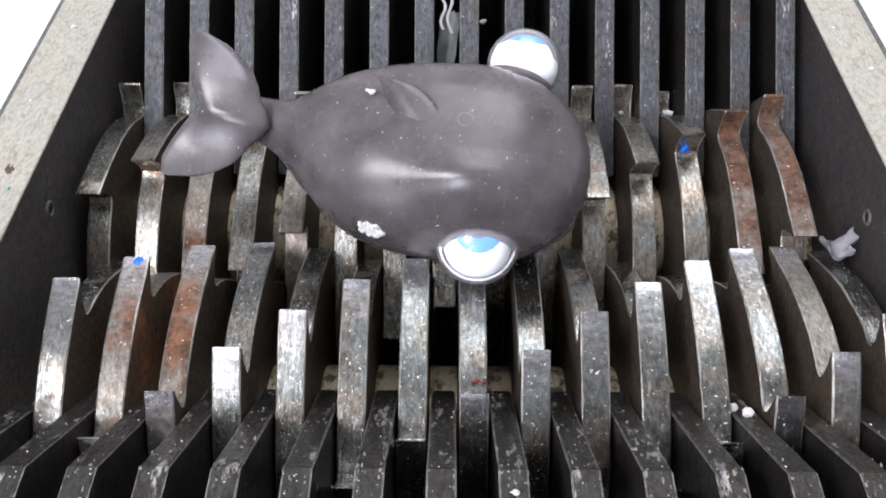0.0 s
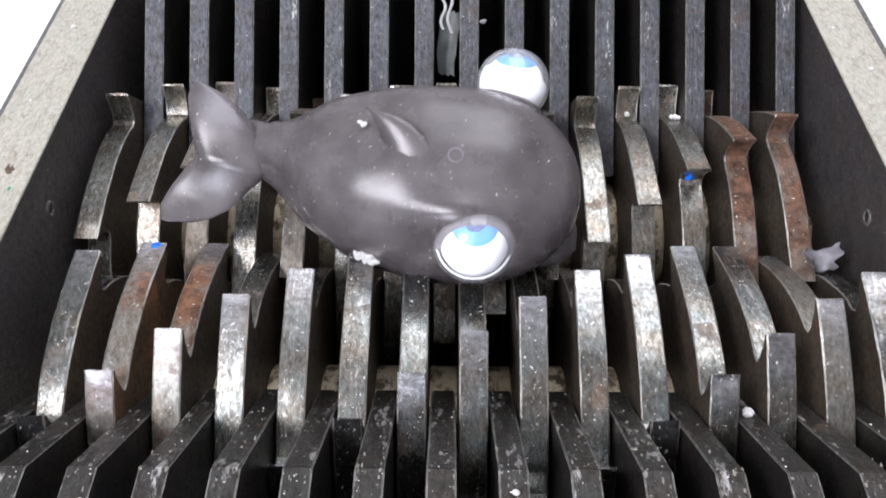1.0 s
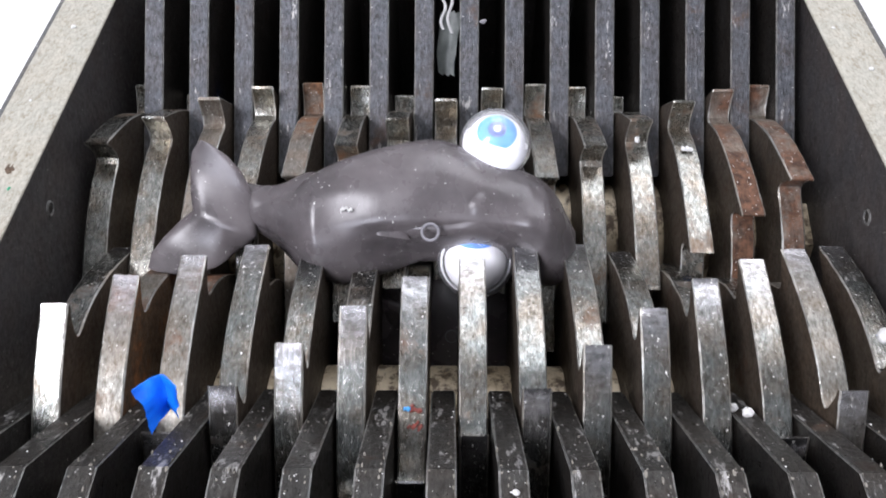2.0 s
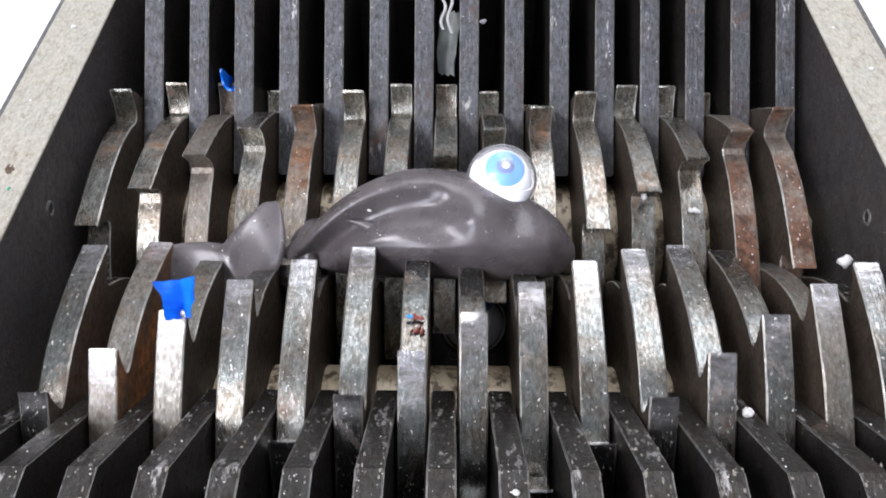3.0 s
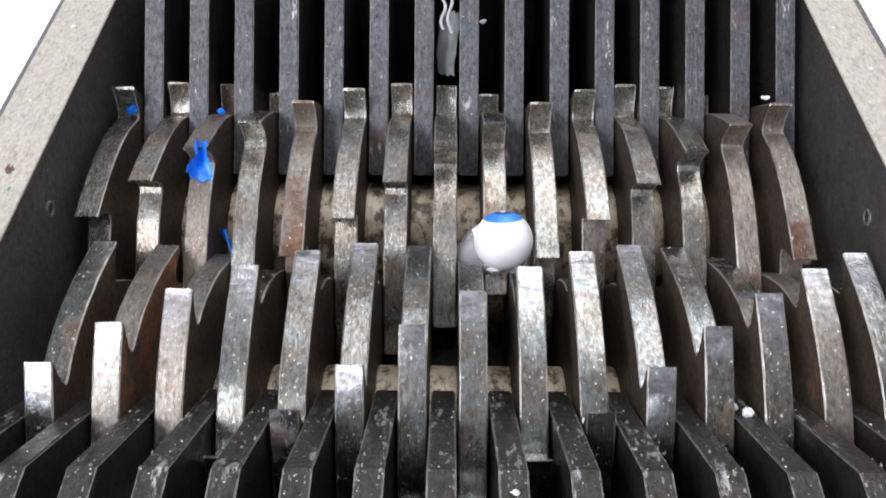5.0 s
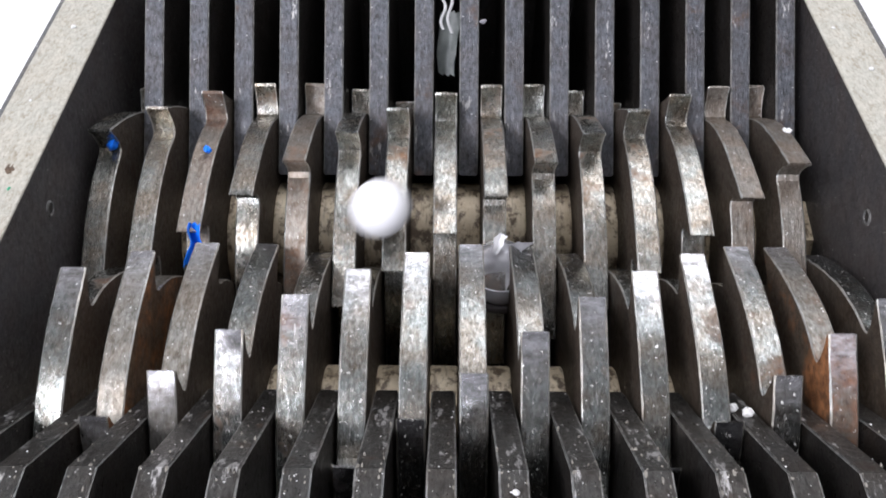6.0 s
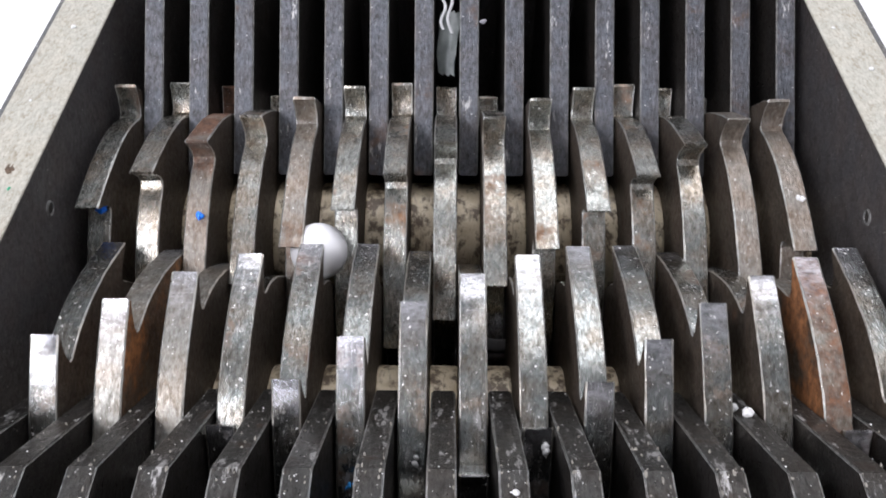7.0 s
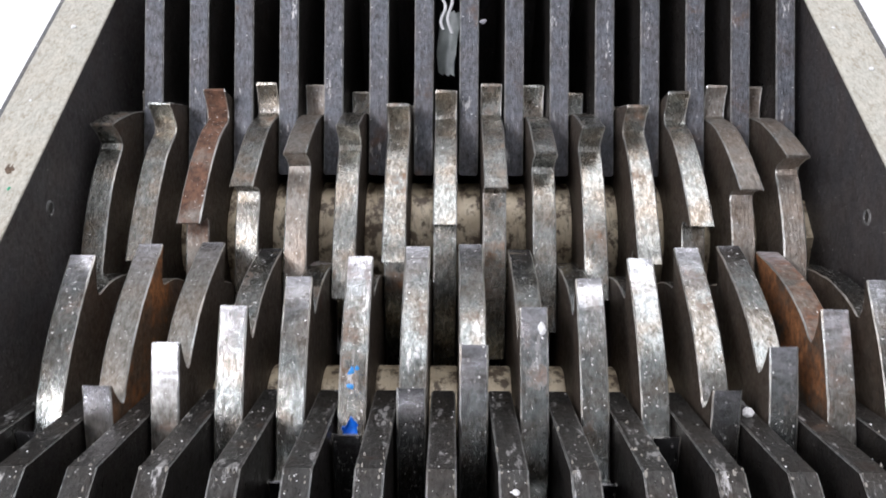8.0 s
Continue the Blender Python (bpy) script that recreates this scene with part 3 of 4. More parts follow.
def whale():
    w = new("toy_whale")
    tagged(w, "dark grey rubber squeeze toy whale lying across the cutters", "toy")
    body = part("body", loft(-3.4, 2.64, 120, 0.6), RUBBER, w, "full round body that is drawn in first", sharp=80)
    slump = part("slumped_back", slumped_hide(), RUBBER, w, "slack back over the emptied belly", sharp=80)
    arch = part("arched_back", arched_hide(), RUBBER, w, "last arched fold of the back", sharp=80)
    stock = part("tail_stock", loft(-4.55, -2.1, 50, 0, 1.1), RUBBER, w, sharp=80)
    tail = part("tail_fluke", fluke_mesh(), RUBBER, w, "flat two-lobed tail fin", sharp=80)
    strip = part("stretched_neck", strip_bm(2.75, 0.08, 0.52), RUBBER, w, "stretched strip of rubber that holds the eye", sharp=80)
    fin = part("dorsal_fin", fin_mesh(1.0, 0.50, 0.15), RUBBER, body, sharp=80)
    fin.matrix_basis = pose(-0.35 * P, 0.0, 1.36 * P, -62, -4, -12)
    hole = part("blowhole", ring_mesh(0.125, 0.02), GREY_RUBBER, body, sharp=80)
    hole.matrix_basis = pose(0.42 * P, 0.06 * P, 1.51 * P)
    patch = bmesh.new()
    rng = random.Random(5)
    for i in range(130):
        a, q = rng.uniform(0, 6.28), math.sqrt(rng.random())
        g = bmesh.ops.create_icosphere(patch, subdivisions=1, radius=rng.uniform(0.03, 0.07) * P)["verts"]
        for v in g:
            v.co += Vector((0.23 * q * math.cos(a) * P, 0.17 * q * math.sin(a) * P, rng.uniform(-0.02, 0.03) * P))
    patch = part("foam_patch", patch, FOAM, body, "frosty white crumbs stuck to the rubber")
    patch.matrix_basis = aim_local((-1.05, -1.61, 0.40), (-0.20, -0.93, 0.32))
    for (px, py, pz), d, sz in (((-0.72, 1.22, 0.98), (0, 0.75, 0.66), (1.6, 0.7)), ((-1.35, 0.55, 1.33), (0, 0.35, 0.9), (0.8, 0.8)), ((-1.25, 0.50, 1.38), (0, 0.35, 0.9), (0.6, 0.6))):
        flake = part("lint_flake", crumb_bm(int(px * 100) % 90, 0.05, 3, (sz[0], sz[1], 0.3)), FOAM, body, "white lint flake")
        flake.matrix_basis = aim_local((px, py, pz), d)
    # what clings to the slack back
    hole = part("blowhole", ring_mesh(0.150, 0.03), GREY_RUBBER, slump, sharp=80)
    hole.matrix_basis = at(-0.02, -0.42, 1.13)
    fold = part("folded_fin", fin_mesh(1.15, 0.34, 0.07), RUBBER, slump, "fin folded flat against the skin", sharp=80)
    fold.matrix_basis = at(-0.75, -0.50, 0.80, -90, 0, -8)
    flap = part("folded_fin", fin_mesh(1.45, 0.36, 0.12), RUBBER, arch, "fin folded over the ridge", sharp=80)
    flap.matrix_basis = at(-0.42, -0.47, 0.72, -90, 0, 0)
    rng = random.Random(21)
    for hide, spots in ((slump, ((-1.20, 0.70, 0.72), (-1.62, 0.02, 1.0), (-1.55, 0.03, 1.0), (-1.48, 0.01, 1.0))), (arch, ((-1.15, 0.32, 0.82), (0.35, 0.75, 0.62), (1.05, 0.40, 0.92)))):
        for x, y, z in spots:
            flake = part("lint_flake", crumb_bm(rng.randrange(90), 0.03, 3, (1.3, 0.9, 0.3)), FOAM, hide, "white lint flake")
            flake.matrix_basis = at(x, y, z)
    return w, body, slump, arch, stock, tail, strip


def aim_local(p, d):
    q = Vector(d).to_track_quat("Z", "Y")
    return Matrix.Translation(Vector(p) * P) @ q.to_matrix().to_4x4()


WHALE, BODY, SLUMP, ARCH, STOCK, TAIL, STRIP = whale()


def ball_bm(r, cut=-2.0, n=40, m=24):
    bm = bmesh.new()
    bmesh.ops.create_uvsphere(bm, u_segments=n, v_segments=m, radius=r * P)
    if cut > -1:
        bmesh.ops.bisect_plane(bm, geom=bm.verts[:] + bm.edges[:] + bm.faces[:], plane_co=(0, 0, cut * r * P), plane_no=(0, 0, -1), clear_outer=True)
    return bm


def cap_bm(r, deg0, deg1, thick=0.012, n=40, m=8):
    """A thin band of a sphere about +z between two polar angles."""
    bm = bmesh.new()
    rings = []
    seq = [(radians(deg0 + (deg1 - deg0) * i / m), r) for i in range(m + 1)] + [(radians(deg1 - (deg1 - deg0) * i / m), r - thick) for i in range(m + 1)]
    for th, q in seq:
        rings.append([bm.verts.new((q * math.sin(th) * math.cos(a) * P, q * math.sin(th) * math.sin(a) * P, q * math.cos(th) * P))
                      for a in (2 * math.pi * i / n for i in range(n))])
    for a, b in zip(rings, rings[1:] + rings[:1]):
        for i in range(n):
            j = (i + 1) % n
            bm.faces.new((a[i], a[j], b[j], b[i]))
    return bm


def half_ball(r, sgn):
    bm = ball_bm(r)
    cut = bmesh.ops.bisect_plane(bm, geom=bm.verts[:] + bm.edges[:] + bm.faces[:], plane_co=(0, 0, 0.0003 * P), plane_no=(0, 0, -sgn), clear_outer=True)
    edges = [e for e in cut["geom_cut"] if isinstance(e, bmesh.types.BMEdge)]
    bmesh.ops.holes_fill(bm, edges=edges)
    return bm


def eyeball(r):
    e = new("eyeball")
    tagged(e, "white plastic eyeball with a printed blue iris", "toy eye", "eyes of the toy")
    halves = [part("ball_half", half_ball(r, sgn), EYE_WHITE, e, sharp=80) for sgn in (-1, 1)]
    part("iris", cap_bm(r + 0.006, 17, 40), EYE_BLUE, e, "bright blue printed iris ring", sharp=80)
    part("pupil", cap_bm(r + 0.006, 6, 17), EYE_PUPIL, e, "darker blue pupil ring", sharp=80)
    # The glint in the pupil is modelled as a white cap.
    part("glint_spot", cap_bm(r + 0.005, 0.5, 6), EYE_WHITE, e, "white spot in place of the pupil's glint", sharp=80)
    return e, halves


def eye_skin(r):
    e = new("eye_bubble")
    tagged(e, "clear soft bubble over the eye of the toy", "toy eye", "clear bubbles of the toy")
    part("bubble", cap_bm(r, 0.4, 179.6, 0.05, m=28), CLEAR, e, sharp=80).visible_shadow = False
    part("white_backing", cap_bm(r - 0.06, 78, 168, 0.03, m=14), EYE_WHITE, e, "white lower cup", sharp=80)
    rim = part("socket_rim", ring_mesh(r * 0.86, 0.10), RUBBER, e, "rolled dark rubber rim round the eye", sharp=80)
    rim.location.z = -0.60 * r * P
    return e


(BALL_UP, HALVES), SKIN_UP = eyeball(0.57), eye_skin(0.69)
(BALL_LOW, _), SKIN_LOW = eyeball(0.60), eye_skin(0.74)


def aim(x, y, z, dx, dy, dz):
    """A pose whose own z axis points along (dx, dy, dz)."""
    q = Vector((dx, dy, dz)).to_track_quat("Z", "Y")
    return Matrix.Translation((x * P, y * P, z * P)) @ q.to_matrix().to_4x4()


# ---- scraps and crumbs ----
def scrap_bm(seed, sx, sy, thick, curl, n=10, taper=0.0, fold=0.0):
    """A torn, curled flake of plastic with ragged edges."""
    rng = random.Random(seed)
    bm = bmesh.new()
    grid = {}
    ph = rng.uniform(0, 50)
    edge = [0.95 + 0.45 * noise.noise((ph, i / n * 2.6, 0)) + rng.uniform(-0.03, 0.03) for i in range(n + 1)]
    side = [0.9 * noise.noise((ph + 9, i / n * 2.2, 0)) for i in range(n + 1)]
    for layer in (0, 1):
        for i in range(n + 1):
            for j in range(n + 1):
                u, v = i / n * 2 - 1, j / n * 2 - 1
                x = sx * (u * edge[j] * (1 - taper * v) + side[j] * 0.5)
                y = sy * v * (0.8 + 0.35 * edge[(i * 3) % (n + 1)] - 0.3)
                z = curl * (u * u + 0.5 * v * u) + 0.3 * curl * noise.noise((u * 1.5 + seed, v * 1.5, 0)) + fold * abs(u - 0.15) + (thick if layer else 0)
                grid[layer, i, j] = bm.verts.new((x * P, y * P, z * P))
    for i in range(n):
        for j in range(n):
            bm.faces.new([grid[1, a, b] for a, b in ((i, j), (i + 1, j), (i + 1, j + 1), (i, j + 1))])
            bm.faces.new([grid[0, a, b] for a, b in ((i, j), (i, j + 1), (i + 1, j + 1), (i + 1, j))])
    ring = [(i, 0) for i in range(n)] + [(n, j) for j in range(n)] + [(i, n) for i in range(n, 0, -1)] + [(0, j) for j in range(n, 0, -1)]
    for a, b in zip(ring, ring[1:] + ring[:1]):
        bm.faces.new((grid[0, a[0], a[1]], grid[0, b[0], b[1]], grid[1, b[0], b[1]], grid[1, a[0], a[1]]))
    return bm


RIDERS = []


def rider(name, which, x, r, angle, bm, mat, label, category, tilt=(0, 0, 0)):
    """A bit that clings to a rotor at a place given in the rotor's own turn, and goes round with it."""
    ob = finish(name, bm, mat, sharp=50)
    tagged(ob, label, category)
    a = radians(angle)
    out = Vector((0, -math.cos(a), math.sin(a)))
    q = out.to_track_quat("Z", "X").to_matrix().to_4x4()
    local = Matrix.Translation((x * P, out.y * r * P, out.z * r * P)) @ q @ pose(0, 0, 0, *tilt)
    RIDERS.append((ob, which, lambda t: local))
    return ob


def slider(name, which, x, r, angles, bm, mat, label, category, tilt):
    """A scrap that also slips on its rotor: angles holds (seconds, place in the rotor's own turn)."""
    ob = finish(name, bm, mat, sharp=50)
    tagged(ob, label, category)

    def local(t):
        a = radians(float(np.interp(t, [q[0] for q in angles], [q[1] for q in angles])))
        out = Vector((0, -math.cos(a), math.sin(a)))
        return Matrix.Translation((x * P, out.y * r * P, out.z * r * P)) @ pose(0, 0, 0, 90 - math.degrees(a)) @ pose(0, 0, 0, *tilt)
    RIDERS.append((ob, which, local))


BLUE = "torn bright blue plastic scrap stuck on a cutter"
slider("plastic_scrap", "front", -4.38, 3.60, ((0, 319), (1.7, 319), (2.8, 309), (8, 308)), scrap_bm(3, 0.28, 0.40, 0.05, 0.22, 16, -0.35, 0.24), BLUE_PLASTIC, BLUE, "plastic scrap", (42, 0, 12))
rider("plastic_scrap", "back", -4.98, 3.40, 176, scrap_bm(8, 0.17, 0.48, 0.05, 0.10, 14, 0.5, 0.12), BLUE_PLASTIC, BLUE, "plastic scrap", (0, 38, 90))
rider("plastic_scrap", "back", 4.97, 2.92, 65.8, crumb_bm(4, 0.15, 3), BLUE_PLASTIC, "small bright blue plastic lump under a hook", "plastic scrap")
rider("plastic_scrap", "back", -6.92, 3.00, 218.6, crumb_bm(6, 0.11, 4, (1.5, 0.6, 0.5)), BLUE_PLASTIC, "small ragged blue plastic shred on a cutter", "plastic scrap")
rider("plastic_scrap", "back", -4.88, 3.02, 215.1, crumb_bm(9, 0.09, 3, (1.2, 0.6, 0.4)), BLUE_PLASTIC, "small ragged blue plastic shred on a cutter", "plastic scrap")
rider("plastic_scrap", "front", -1.50, 2.98, 102.3, scrap_bm(12, 0.20, 0.14, 0.05, 0.10), BLUE_PLASTIC, BLUE, "plastic scrap", (0, 15, 0))
rider("plastic_scrap", "front", -5.45, 3.45, 53, crumb_bm(14, 0.12, 3), BLUE_PLASTIC, "small ragged blue plastic shred on a cutter", "plastic scrap")
for x, r, ang, sz in ((-2.40, 3.08, 328, 0.085), (-1.38, 2.95, 315.5, 0.06), (-0.62, 2.95, 314.3, 0.07), (-0.38, 2.95, 221.2, 0.08), (-1.47, 3.14, 120.9, 0.07), (-1.55, 3.22, 114.8, 0.08)):
    rider("plastic_fleck", "front", x, r, ang, crumb_bm(int(ang), sz * 0.6, 4, (2.0, 2.6, 0.2)), SMEAR_BLUE, "blue plastic fleck smeared on a cutter rim", "plastic fleck")
for which, x, r, ang, sz, sq in (("back", 7.0, 3.32, 221.5, 0.08, (1, 1, 1)), ("back", 4.0, 2.92, 110.8, 0.08, (1.6, 1, 0.6)), ("back", 5.0, 2.92, 104.3, 0.07, (0.6, 2.2, 0.6)),
                                 ("front", -0.65, 3.0, 335.1, 0.08, (1, 1, 0.6)), ("front", -0.43, 3.02, 128.0, 0.06, (2.2, 0.5, 0.5)), ("front", 1.63, 3.40, 132.2, 0.07, (1.8, 0.6, 0.5)),
                                 ("front", 7.2, 3.45, 334, 0.13, (1, 1, 1))):
    rider("foam_crumb", which, x, r, ang, crumb_bm(int(ang) + 3, sz, 3, sq), FOAM, "white foam crumb clinging to a cutter", "foam crumb")


for x, r, ang in ((-0.45, 2.90, 308.2), (-0.50, 2.93, 314.0), (0.58, 2.93, 12.0)):
    rider("paint_smear", "front", x, r, ang, crumb_bm(int(ang), 0.045, 6, (2.2, 5.0, 0.15)), SMEAR_RED, "dull red paint smear on a cutter rim", "paint smear")


def still(name, bm, mat, label, category, m):
    ob = finish(name, bm, mat, sharp=50)
    tagged(ob, label, category)
    ob.matrix_world = m
    return ob


still("foam_crumb", crumb_bm(31, 0.09, 6, (1.4, 1.4, 0.8)), FOAM, "grey-white foam crumb resting on a comb bar", "foam crumb", pose(4.84 * P, -3.74 * P, 2.33 * P))
still("foam_crumb", crumb_bm(33, 0.08, 5, (1.4, 1.2, 0.8)), FOAM, "white foam crumb resting on a comb bar", "foam crumb", pose(5.00 * P, -3.98 * P, 2.50 * P))
still("foam_crumb", crumb_bm(35, 0.05, 2), FOAM, "white foam crumb resting on a comb bar", "foam crumb", pose(1.0 * P, -6.36 * P, 3.97 * P))
for x, y, s in ((-8.1, 4.9, 0.06), (-7.9, 7.9, 0.05), (8.9, 6.3, 0.06), (8.75, 3.4, 0.05), (-8.2, 2.2, 0.03), (8.4, 5.0, 0.03)):
    still("foam_crumb", crumb_bm(int(y * 10), s, 2, (1, 1, 0.5)), FOAM, "white foam crumb on the plate edge", "foam crumb", pose(x * P, y * P, (TOP + s * 0.4) * P))
still("oil_stain", crumb_bm(41, 0.10, 7, (1.6, 1.2, 0.05)), STAIN, "small brown stain on the plate edge", "stain", at(-7.92, 0.12, TOP - 0.06))
still("paint_fleck", crumb_bm(43, 0.035, 4, (1.0, 2.4, 0.2)), plain("green_fleck", (0.08, 0.42, 0.24), (0.05, 0.30, 0.18), 300, 0.5), "tiny green fleck on the plate edge", "paint fleck", at(-7.80, -0.40, TOP))
still("rubber_crumb", crumb_bm(45, 0.065, 3), GREY_RUBBER, "grey rubber crumb caught on a comb bar", "rubber crumb", at(0.785, 4.85, 4.37))
GREY_SCRAP = finish("rubber_scrap", scrap_bm(7, 0.30, 0.26, 0.09, 0.24), GREY_RUBBER, sharp=60)
tagged(GREY_SCRAP, "crumpled pale grey rubber scrap against the side plate", "rubber scrap")


TORN_SKIN = finish("torn_skin", scrap_bm(61, 0.62, 0.34, 0.03, 0.30, 14), MILKY, sharp=60)
tagged(TORN_SKIN, "torn clear skin of the burst eye bubble", "plastic scrap")
TORN_RAG = finish("torn_skin", scrap_bm(64, 0.09, 0.24, 0.02, 0.20, 10), EYE_WHITE, sharp=60)
tagged(TORN_RAG, "torn milky rag of the burst eye bubble", "plastic scrap")


def view_pose(x, y, z, spin, lean=0, side=0):
    """A pose whose own z axis faces up the slope of the feed opening; spin turns it in that plane."""
    return at(x, y, z, 45, 0, 0) @ pose(0, 0, 0, lean, side, spin)


def film_scrap():
    f = new("plastic_film_scrap")
    tagged(f, "dull grey plastic film caught between two comb bars", "plastic scrap")
    bm = scrap_bm(51, 0.22, 0.85, 0.02, 0.10, 14)
    o = part("film", bm, FILM, f)
    o.matrix_basis = at(0.02, 5.55, 3.35, 50, 6, 0)
    for dx, ln in ((-0.10, 0.5), (0.05, 0.62)):
        bm = bmesh.new()
        rows = []
        for i in range(15):
            u = i / 14
            c = Vector((dx + 0.05 * math.sin(u * 7 + dx * 6), 0, ln * (0.5 - u) * 1.4))
            rows.append([bm.verts.new((c + Vector((0.035 * math.cos(b), 0.03 * math.sin(b), 0))) * P) for b in (2 * math.pi * j / 8 for j in range(8))])
        for a, b in zip(rows, rows[1:]):
            for j in range(8):
                k = (j + 1) % 8
                bm.faces.new((a[j], a[k], b[k], b[j]))
        bm.faces.new(rows[0])
        bm.faces.new(rows[-1])
        o = part("strand", bm, STRAND, f, "twisted whitish strand")
        o.matrix_basis = at(0.02, 5.35, 4.25, -40, 0, 0)


film_scrap()


def bar_dust():
    """Fine pale crumbs that have settled on the comb bars."""
    rng = random.Random(77)
    bm = bmesh.new()
    for _ in range(150):
        k = rng.choice(range(-7, 8))
        u = rng.random()
        y, z = -(2.95 + 3.0 * u), 1.66 + 2.29 * u
        if rng.random() < 0.35:
            k, y, z = rng.choice(range(-7, 8)) + 0.5, 2.96 + 2.9 * u, 1.67 + 2.87 * u
        if rng.random() < 0.2:
            k, y, z = rng.choice(range(-7, 8)), -6.0 - 1.2 * u, 3.955
        r = rng.choice((0.006, 0.007, 0.009, 0.011, 0.016))
        wide, spot = rng.uniform(0.7, 1.6), Vector(((k + rng.uniform(-0.19, 0.19)) * P, y * P, z * P))
        for v in bmesh.ops.create_icosphere(bm, subdivisions=1, radius=r * P)["verts"]:
            v.co = Vector((v.co.x * wide, v.co.y, v.co.z * 0.7)) + spot
    tagged(finish("dust_crumbs", bm, FOAM), "fine pale crumbs scattered on the comb bars", "dust", kind="stuff")


bar_dust()


def bar_chips():
    """Pale grime and chips along the bent edge and the top of the near comb bars."""
    rng = random.Random(19)
    bm = bmesh.new()
    for k in range(-7, 8):
        many = rng.choice((4, 7, 12, 20))
        for _ in range(many):
            u = rng.random() ** 2.2
            if rng.random() < 0.5:
                y, z, lean = -5.95 + 2.6 * u, 3.94 - 1.985 * u, -37
            else:
                y, z, lean = -5.99 - 0.9 * u, 3.952, 0
            x = k + rng.choice((-1, 1)) * (0.188 - 0.15 * rng.random() ** 1.5)
            m = at(x, y, z) @ pose(0, 0, 0, -lean)
            r, sx, sy = rng.uniform(0.006, 0.022), rng.uniform(0.6, 1.4), rng.uniform(0.9, 3.0)
            for v in bmesh.ops.create_icosphere(bm, subdivisions=1, radius=r * P)["verts"]:
                w = 1 + 0.8 * noise.noise(v.co * 4000 + Vector((x * 9, y * 9, 0)))
                v.co = m @ Vector((v.co.x * sx * w, v.co.y * sy * w, v.co.z * 0.06))
    tagged(finish("grime_chips", bm, CHIP), "pale grime and chips along the comb bar edges", "grime", kind="stuff")


bar_chips()


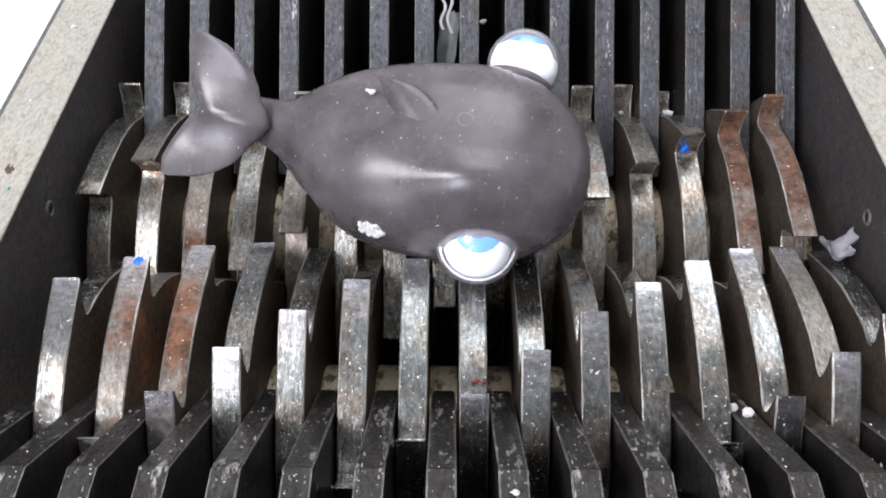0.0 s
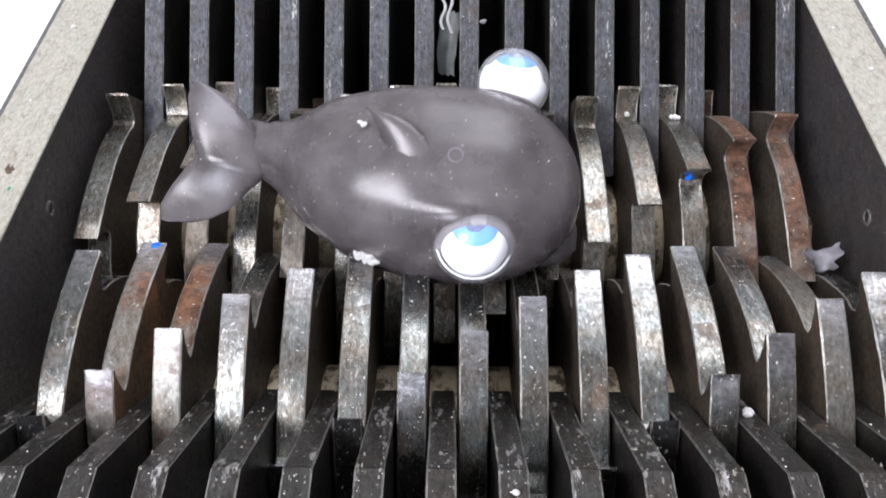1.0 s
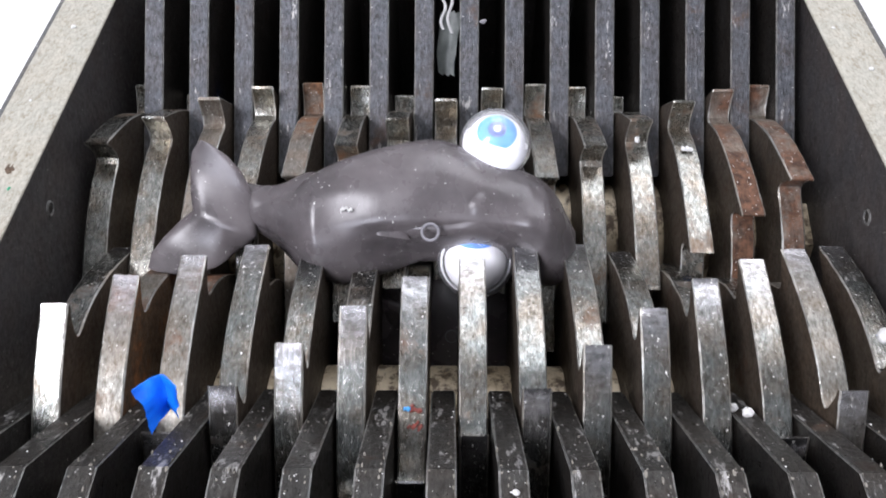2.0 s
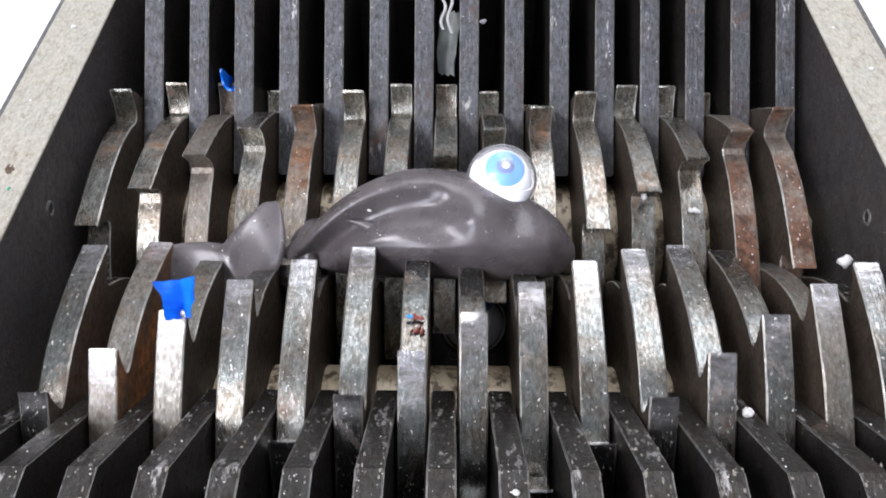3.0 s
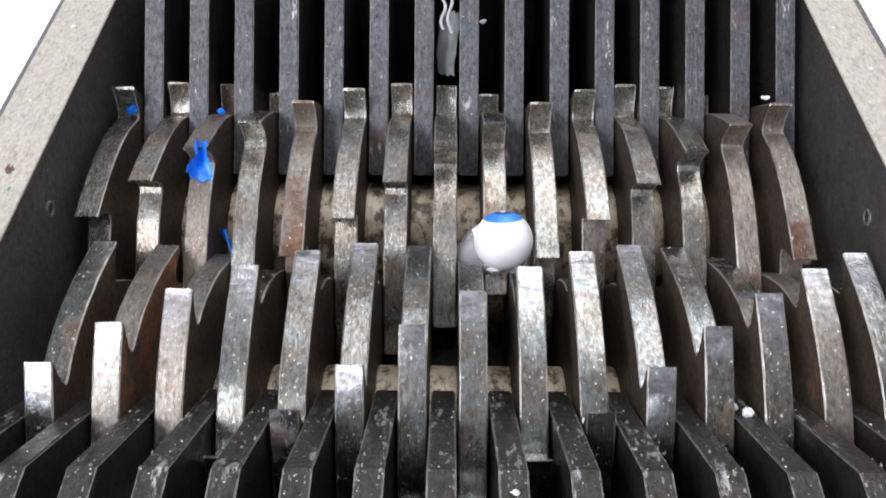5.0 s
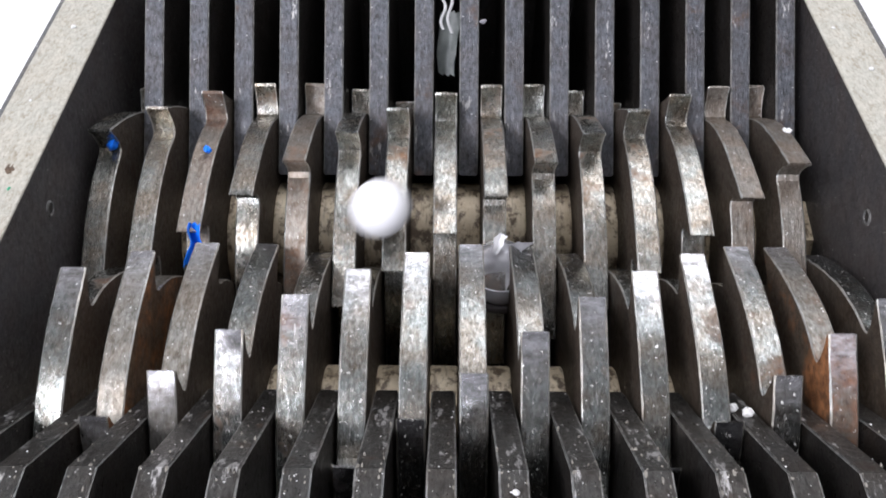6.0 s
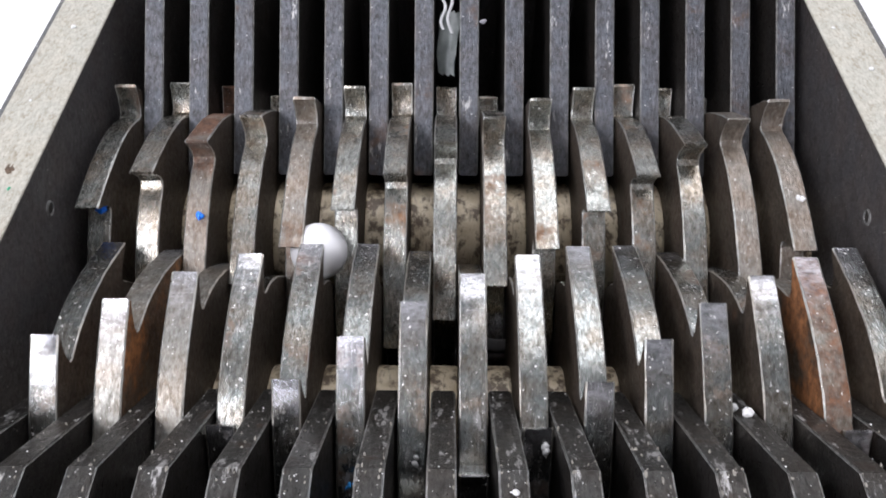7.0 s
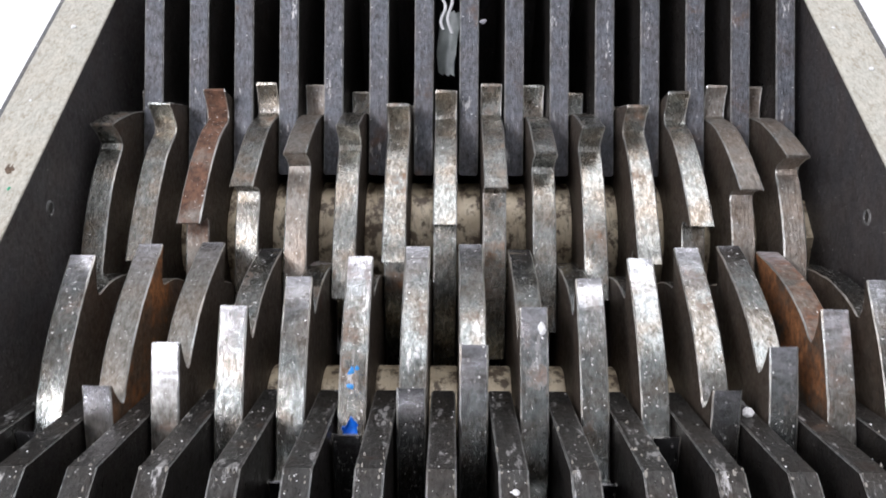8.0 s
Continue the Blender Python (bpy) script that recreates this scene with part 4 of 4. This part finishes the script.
def motions():
    walk(ROTOR_FRONT, [(t, rotor_pose("front", t)) for t in TURN_TIMES])
    walk(ROTOR_BACK, [(t, rotor_pose("back", t)) for t in TURN_TIMES])
    for ob, which, local in RIDERS:
        walk(ob, [(t, rotor_pose(which, t) @ local(t)) for t in TURN_TIMES])
    body = [(0.0, 0, 0.25, 4.25, 22, 0, -8), (0.5, -0.05, 0.25, 4.05, 25, 0, -8), (1.0, -0.13, 0.22, 3.75, 30, 0, -8),
            (1.5, -0.35, 0.15, 2.85, 53, 0, -6), (1.7, -0.32, 0.15, 2.70, 53, 0, -6), (2.8, -0.25, 0.1, 1.95, 55, 0, -4),
            (3.0, -0.25, 0.1, 1.70, 55, 0, -4), (3.5, -0.30, 0.1, 1.20, 55, 0, -4), (4.0, -0.25, 0, 0.25, 58, 0, -4),
            (4.5, -0.05, 0, -0.35, 60, 0, -4), (4.7, 0.0, 0, -0.7, 60, 0, -4), (5.8, 0.0, 0, -3.2, 60, 0, -4), (8.0, 0.0, 0, -4.2, 60, 0, -4)]
    place = dict((r[0], at(*r[1:])) for r in body)
    walk(WHALE, [(r[0], place[r[0]]) for r in body])

    def world_rows(ob, rows, then):
        out = [(t, place[t].inverted() @ m) for t, m in rows]
        walk(ob, out + [(8.0, out[-1][1] @ then)])
    gone = Matrix.Identity(4)
    # the full body is drawn down first; the slack back and then its last fold are left standing
    walk(BODY, [(0.0, at(0, 0, 0)), (1.0, at(0, 0, 0)), (1.2, at(0.03, -0.45, -0.85)), (1.5, at(0.1, -2.2, -1.8)), (1.7, at(0.1, -2.2, -1.9)), (2.8, at(0.1, -2.0, -2.0)), (8.0, at(0, -2.0, -2.0))])
    world_rows(SLUMP, [(0.0, view_pose(-0.18, 0.85, 4.08, -8)), (0.5, view_pose(-0.20, 0.82, 3.92, -8)), (1.0, view_pose(-0.20, 0.55, 3.62, -5)), (1.5, view_pose(-0.26, 0.30, 3.50, 0)),
                       (1.7, view_pose(-0.28, 0.30, 3.35, 0)), (2.8, view_pose(-0.2, 0.9, 0.6, 6)), (3.5, view_pose(-0.2, 0.9, -0.6, 6))], gone)
    world_rows(ARCH, [(0.0, view_pose(-0.2, 0.9, 3.9, -12)), (1.0, view_pose(-0.25, 0.65, 3.4, -8)), (1.5, view_pose(-0.26, 0.6, 2.75, 0)), (1.7, view_pose(-0.26, 0.6, 2.70, 0)),
                      (2.8, view_pose(-0.26, 0.35, 2.72, 0)), (3.0, view_pose(-0.26, 0.35, 2.52, 1)), (3.5, view_pose(-0.24, 0.35, 2.02, 4)), (4.0, view_pose(-0.1, 0.3, 0.85, 8)), (4.7, view_pose(-0.1, 0.3, -0.6, 8))], gone)
    walk(STOCK, [(0.0, at(0, 0, 0)), (1.7, at(0, -0.05, 0, 0, 0, 2)), (2.8, at(0, -0.05, 0, 0, 0, 7)), (3.5, at(0, -0.3, -0.3, 0, 0, 9)), (4.7, at(0, 0, 0, 0, 0, 15)), (8.0, at(0, 0, 0, 0, 0, 10))])
    fl = [(0.0, view_pose(-3.72, 0.75, 4.84, -16, 8)), (0.5, view_pose(-3.78, 0.70, 4.40, -16, 6)), (1.0, view_pose(-3.90, 0.60, 3.84, -15, 4)), (1.5, view_pose(-4.18, 0.35, 2.91, -12)),
          (1.7, view_pose(-4.18, 0.35, 2.82, -12)), (2.8, view_pose(-4.02, -0.5, 2.10, -66)), (3.0, view_pose(-3.98, -0.5, 1.86, -66)), (3.5, view_pose(-3.75, -0.45, 1.20, -68)), (4.0, view_pose(-3.8, 0.1, -0.5, -68))]
    world_rows(TAIL, fl, gone)

    inside = at(-1.2, 0.2, 0)
    neck = [(t, place[t] @ inside) for t in (0.0, 0.5, 1.0, 1.5, 1.7, 2.8, 3.0)]
    neck += [(3.5, at(-1.6, 0.0, 1.6) @ pose(0, 0, 0, 45, 0, 16)), (4.0, at(-1.70, 0.0, 2.10) @ pose(0, 0, 0, 45, 0, 16)), (4.5, at(-1.45, 0.0, 2.25) @ pose(0, 0, 0, 45, 0, 19)), (4.7, at(-1.2, 0.0, 2.2) @ pose(0, 0, 0, 45, 0, 19)), (5.8, at(-1.0, 0.0, -1.0) @ pose(0, 0, 0, 45, 0, 19))]
    world_rows(STRIP, neck, Matrix.Identity(4))

    upper = [(0, 1.46, 1.88, 5.25), (0.5, 1.36, 1.80, 5.15), (1.0, 1.26, 1.70, 4.95), (1.5, 0.93, 1.35, 4.2), (1.7, 0.93, 1.3, 4.06),
             (2.8, 1.09, 0.9, 3.48), (3.0, 1.09, 0.85, 3.34), (3.5, 1.12, 0.7, 3.08), (4.0, 1.14, 0.5, 2.56), (4.5, 1.37, -0.40, 3.18), (4.7, 1.17, -0.40, 3.00)]
    looks = {0: (0.12, 0.50, 0.85), 0.5: (0.12, 0.45, 0.88), 1.0: (0.1, 0.30, 0.95), 1.5: (0.0, -0.25, 1), 1.7: (0.0, -0.35, 1), 2.8: (0.1, -0.4, 1), 3.0: (0.1, -0.4, 1),
             3.5: (0.1, -0.4, 1), 4.0: (-0.85, -0.15, 0.5), 4.5: (-0.12, 0.62, 0.75), 4.7: (-0.1, 0.6, 0.75)}
    ball = [(t, aim(x, y, z, *looks[t])) for t, x, y, z in upper]
    fly = [(5.3, 1.10, 0.3, 2.35, 0.0, 0.4, 0.9), (5.6, 1.0, 0.3, 2.8, -0.1, 0.5, 0.8), (5.8, 0.74, 0.3, 3.58, -0.2, 0.5, 0.8), (5.9, 0.01, 0.3, 4.11, -0.3, 0.9, 0.3), (6.0, -1.25, 0.3, 3.06, -0.3, 0.9, -0.4),
           (6.1, -2.15, 0.3, 2.66, -0.3, 0.8, -0.6), (6.3, -2.66, 0.3, 2.35, 0, 0.8, -0.6), (6.5, -2.63, 0.3, 2.09, 0, 0.8, -0.6), (7.0, -2.52, 0.3, 1.89, 0, 0.7, -0.7),
           (7.3, -2.42, 0.3, 1.6, 0, 0.7, -0.7), (7.6, -2.3, 0.2, 0.8, 0, 0.7, -0.7), (8.0, -2.3, 0.1, -0.6, 0, 0.7, -0.7)]
    ball += [(t, aim(x, y, z, *d)) for t, x, y, z, *d in fly]
    walk(BALL_UP, ball)
    spot = {t: m for t, m in ball}
    # the ball is nipped and cracks into two halves
    a1, b1 = at(-2.55, 0.62, 1.28), at(-2.12, -0.02, 1.42)
    still_m = Matrix.Identity(4)
    for half, m in ((HALVES[0], a1), (HALVES[1], b1)):
        turn = spot[7.6].to_quaternion().to_matrix().to_4x4()
        world = Matrix.Translation(m.translation) @ turn
        walk(half, [(0.0, still_m), (7.0, still_m), (7.6, spot[7.6].inverted() @ world), (8.0, spot[7.6].inverted() @ world)])
    up = {0: (0.30, 0.80, 0.50), 0.5: (0.30, 0.78, 0.52), 1.0: (0.28, 0.70, 0.60), 1.5: (0.20, 0.45, 0.85), 1.7: (0.20, 0.42, 0.85), 2.8: (0.25, 0.20, 0.95), 3.0: (0.25, 0.20, 0.95),
          3.5: (0.25, 0.15, 0.95), 4.0: (0.25, -0.1, 1.0), 4.5: (0.1, -0.3, 1.0), 4.7: (0.1, -0.3, 1.0)}
    skin = [(t, aim(x, y, z, *up[t]) if t < 4.5 else aim(x - 0.25, y + 0.9, z - 1.15, -0.6, 0.1, 0.7)) for t, x, y, z in upper] + [(5.8, aim(1.12, 0.1, 1.55, 0, 0, 1)), (6.3, aim(1.12, 0.1, 1.3, 0, 0, 1)), (7.0, aim(1.12, 0.1, 0.0, 0, 0, 1)), (8.0, aim(1.0, 0, -3.5, 0, 0, 1))]
    walk(TORN_SKIN, [(0.0, at(1.1, 0, -4.0)), (4.7, at(1.1, 0, -3.0)), (5.8, view_pose(1.1, 0.1, 1.95, 5)), (6.3, view_pose(1.1, 0.1, 1.75, 5)), (7.0, view_pose(1.1, 0.1, 0.2, 5)), (8.0, at(1.1, 0, -4.0))])
    walk(TORN_RAG, [(0.0, at(1.0, 0.2, -4.0)), (3.5, at(1.0, 0.2, 0.0)), (4.0, view_pose(0.95, 0.2, 2.3, 40)), (4.5, view_pose(0.75, 0.0, 3.15, 50)), (4.7, view_pose(0.62, 0.0, 2.95, 50)), (5.8, view_pose(1.08, 0.2, 2.25, -25)), (6.3, view_pose(1.0, 0.2, 2.15, -30)), (7.0, view_pose(1.1, 0.1, 0.2, 5)), (8.0, at(1.0, 0, -4.0))])
    walk(SKIN_UP, skin)
    lower = [(0.0, 0.58, -1.3, 3.74), (0.5, 0.55, -1.3, 3.67), (1.0, 0.52, -1.38, 3.86), (1.5, 0.54, -0.42, 2.72), (1.7, 0.58, -0.35, 2.55), (2.8, 0.6, -0.3, 0.9), (3.5, 0.6, 0, -1.0), (8.0, 0.6, 0, -4.5)]
    lean = dict(zip((r[0] for r in lower), (-0.40, -0.40, -0.25, 0.25, 0.30, 0.3, 0.3, 0.3)))
    walk(BALL_LOW, [(t, aim(x, y, z, 0.0, lean[t], 1.0)) for t, x, y, z in lower])
    walk(SKIN_LOW, [(t, aim(x, y, z, 0.05, -0.85, 0.45)) for t, x, y, z in lower])
    walk(GREY_SCRAP, [(0.0, at(7.55, -0.05, 2.35)), (0.5, at(7.5, -0.05, 2.30)), (1.0, at(7.35, 0, 2.0, 20)), (1.5, at(7.3, 0, 1.3, 40)), (2.5, at(7.3, 0, -1.5, 60)), (8.0, at(7.3, 0, -4.5, 60))])


motions()
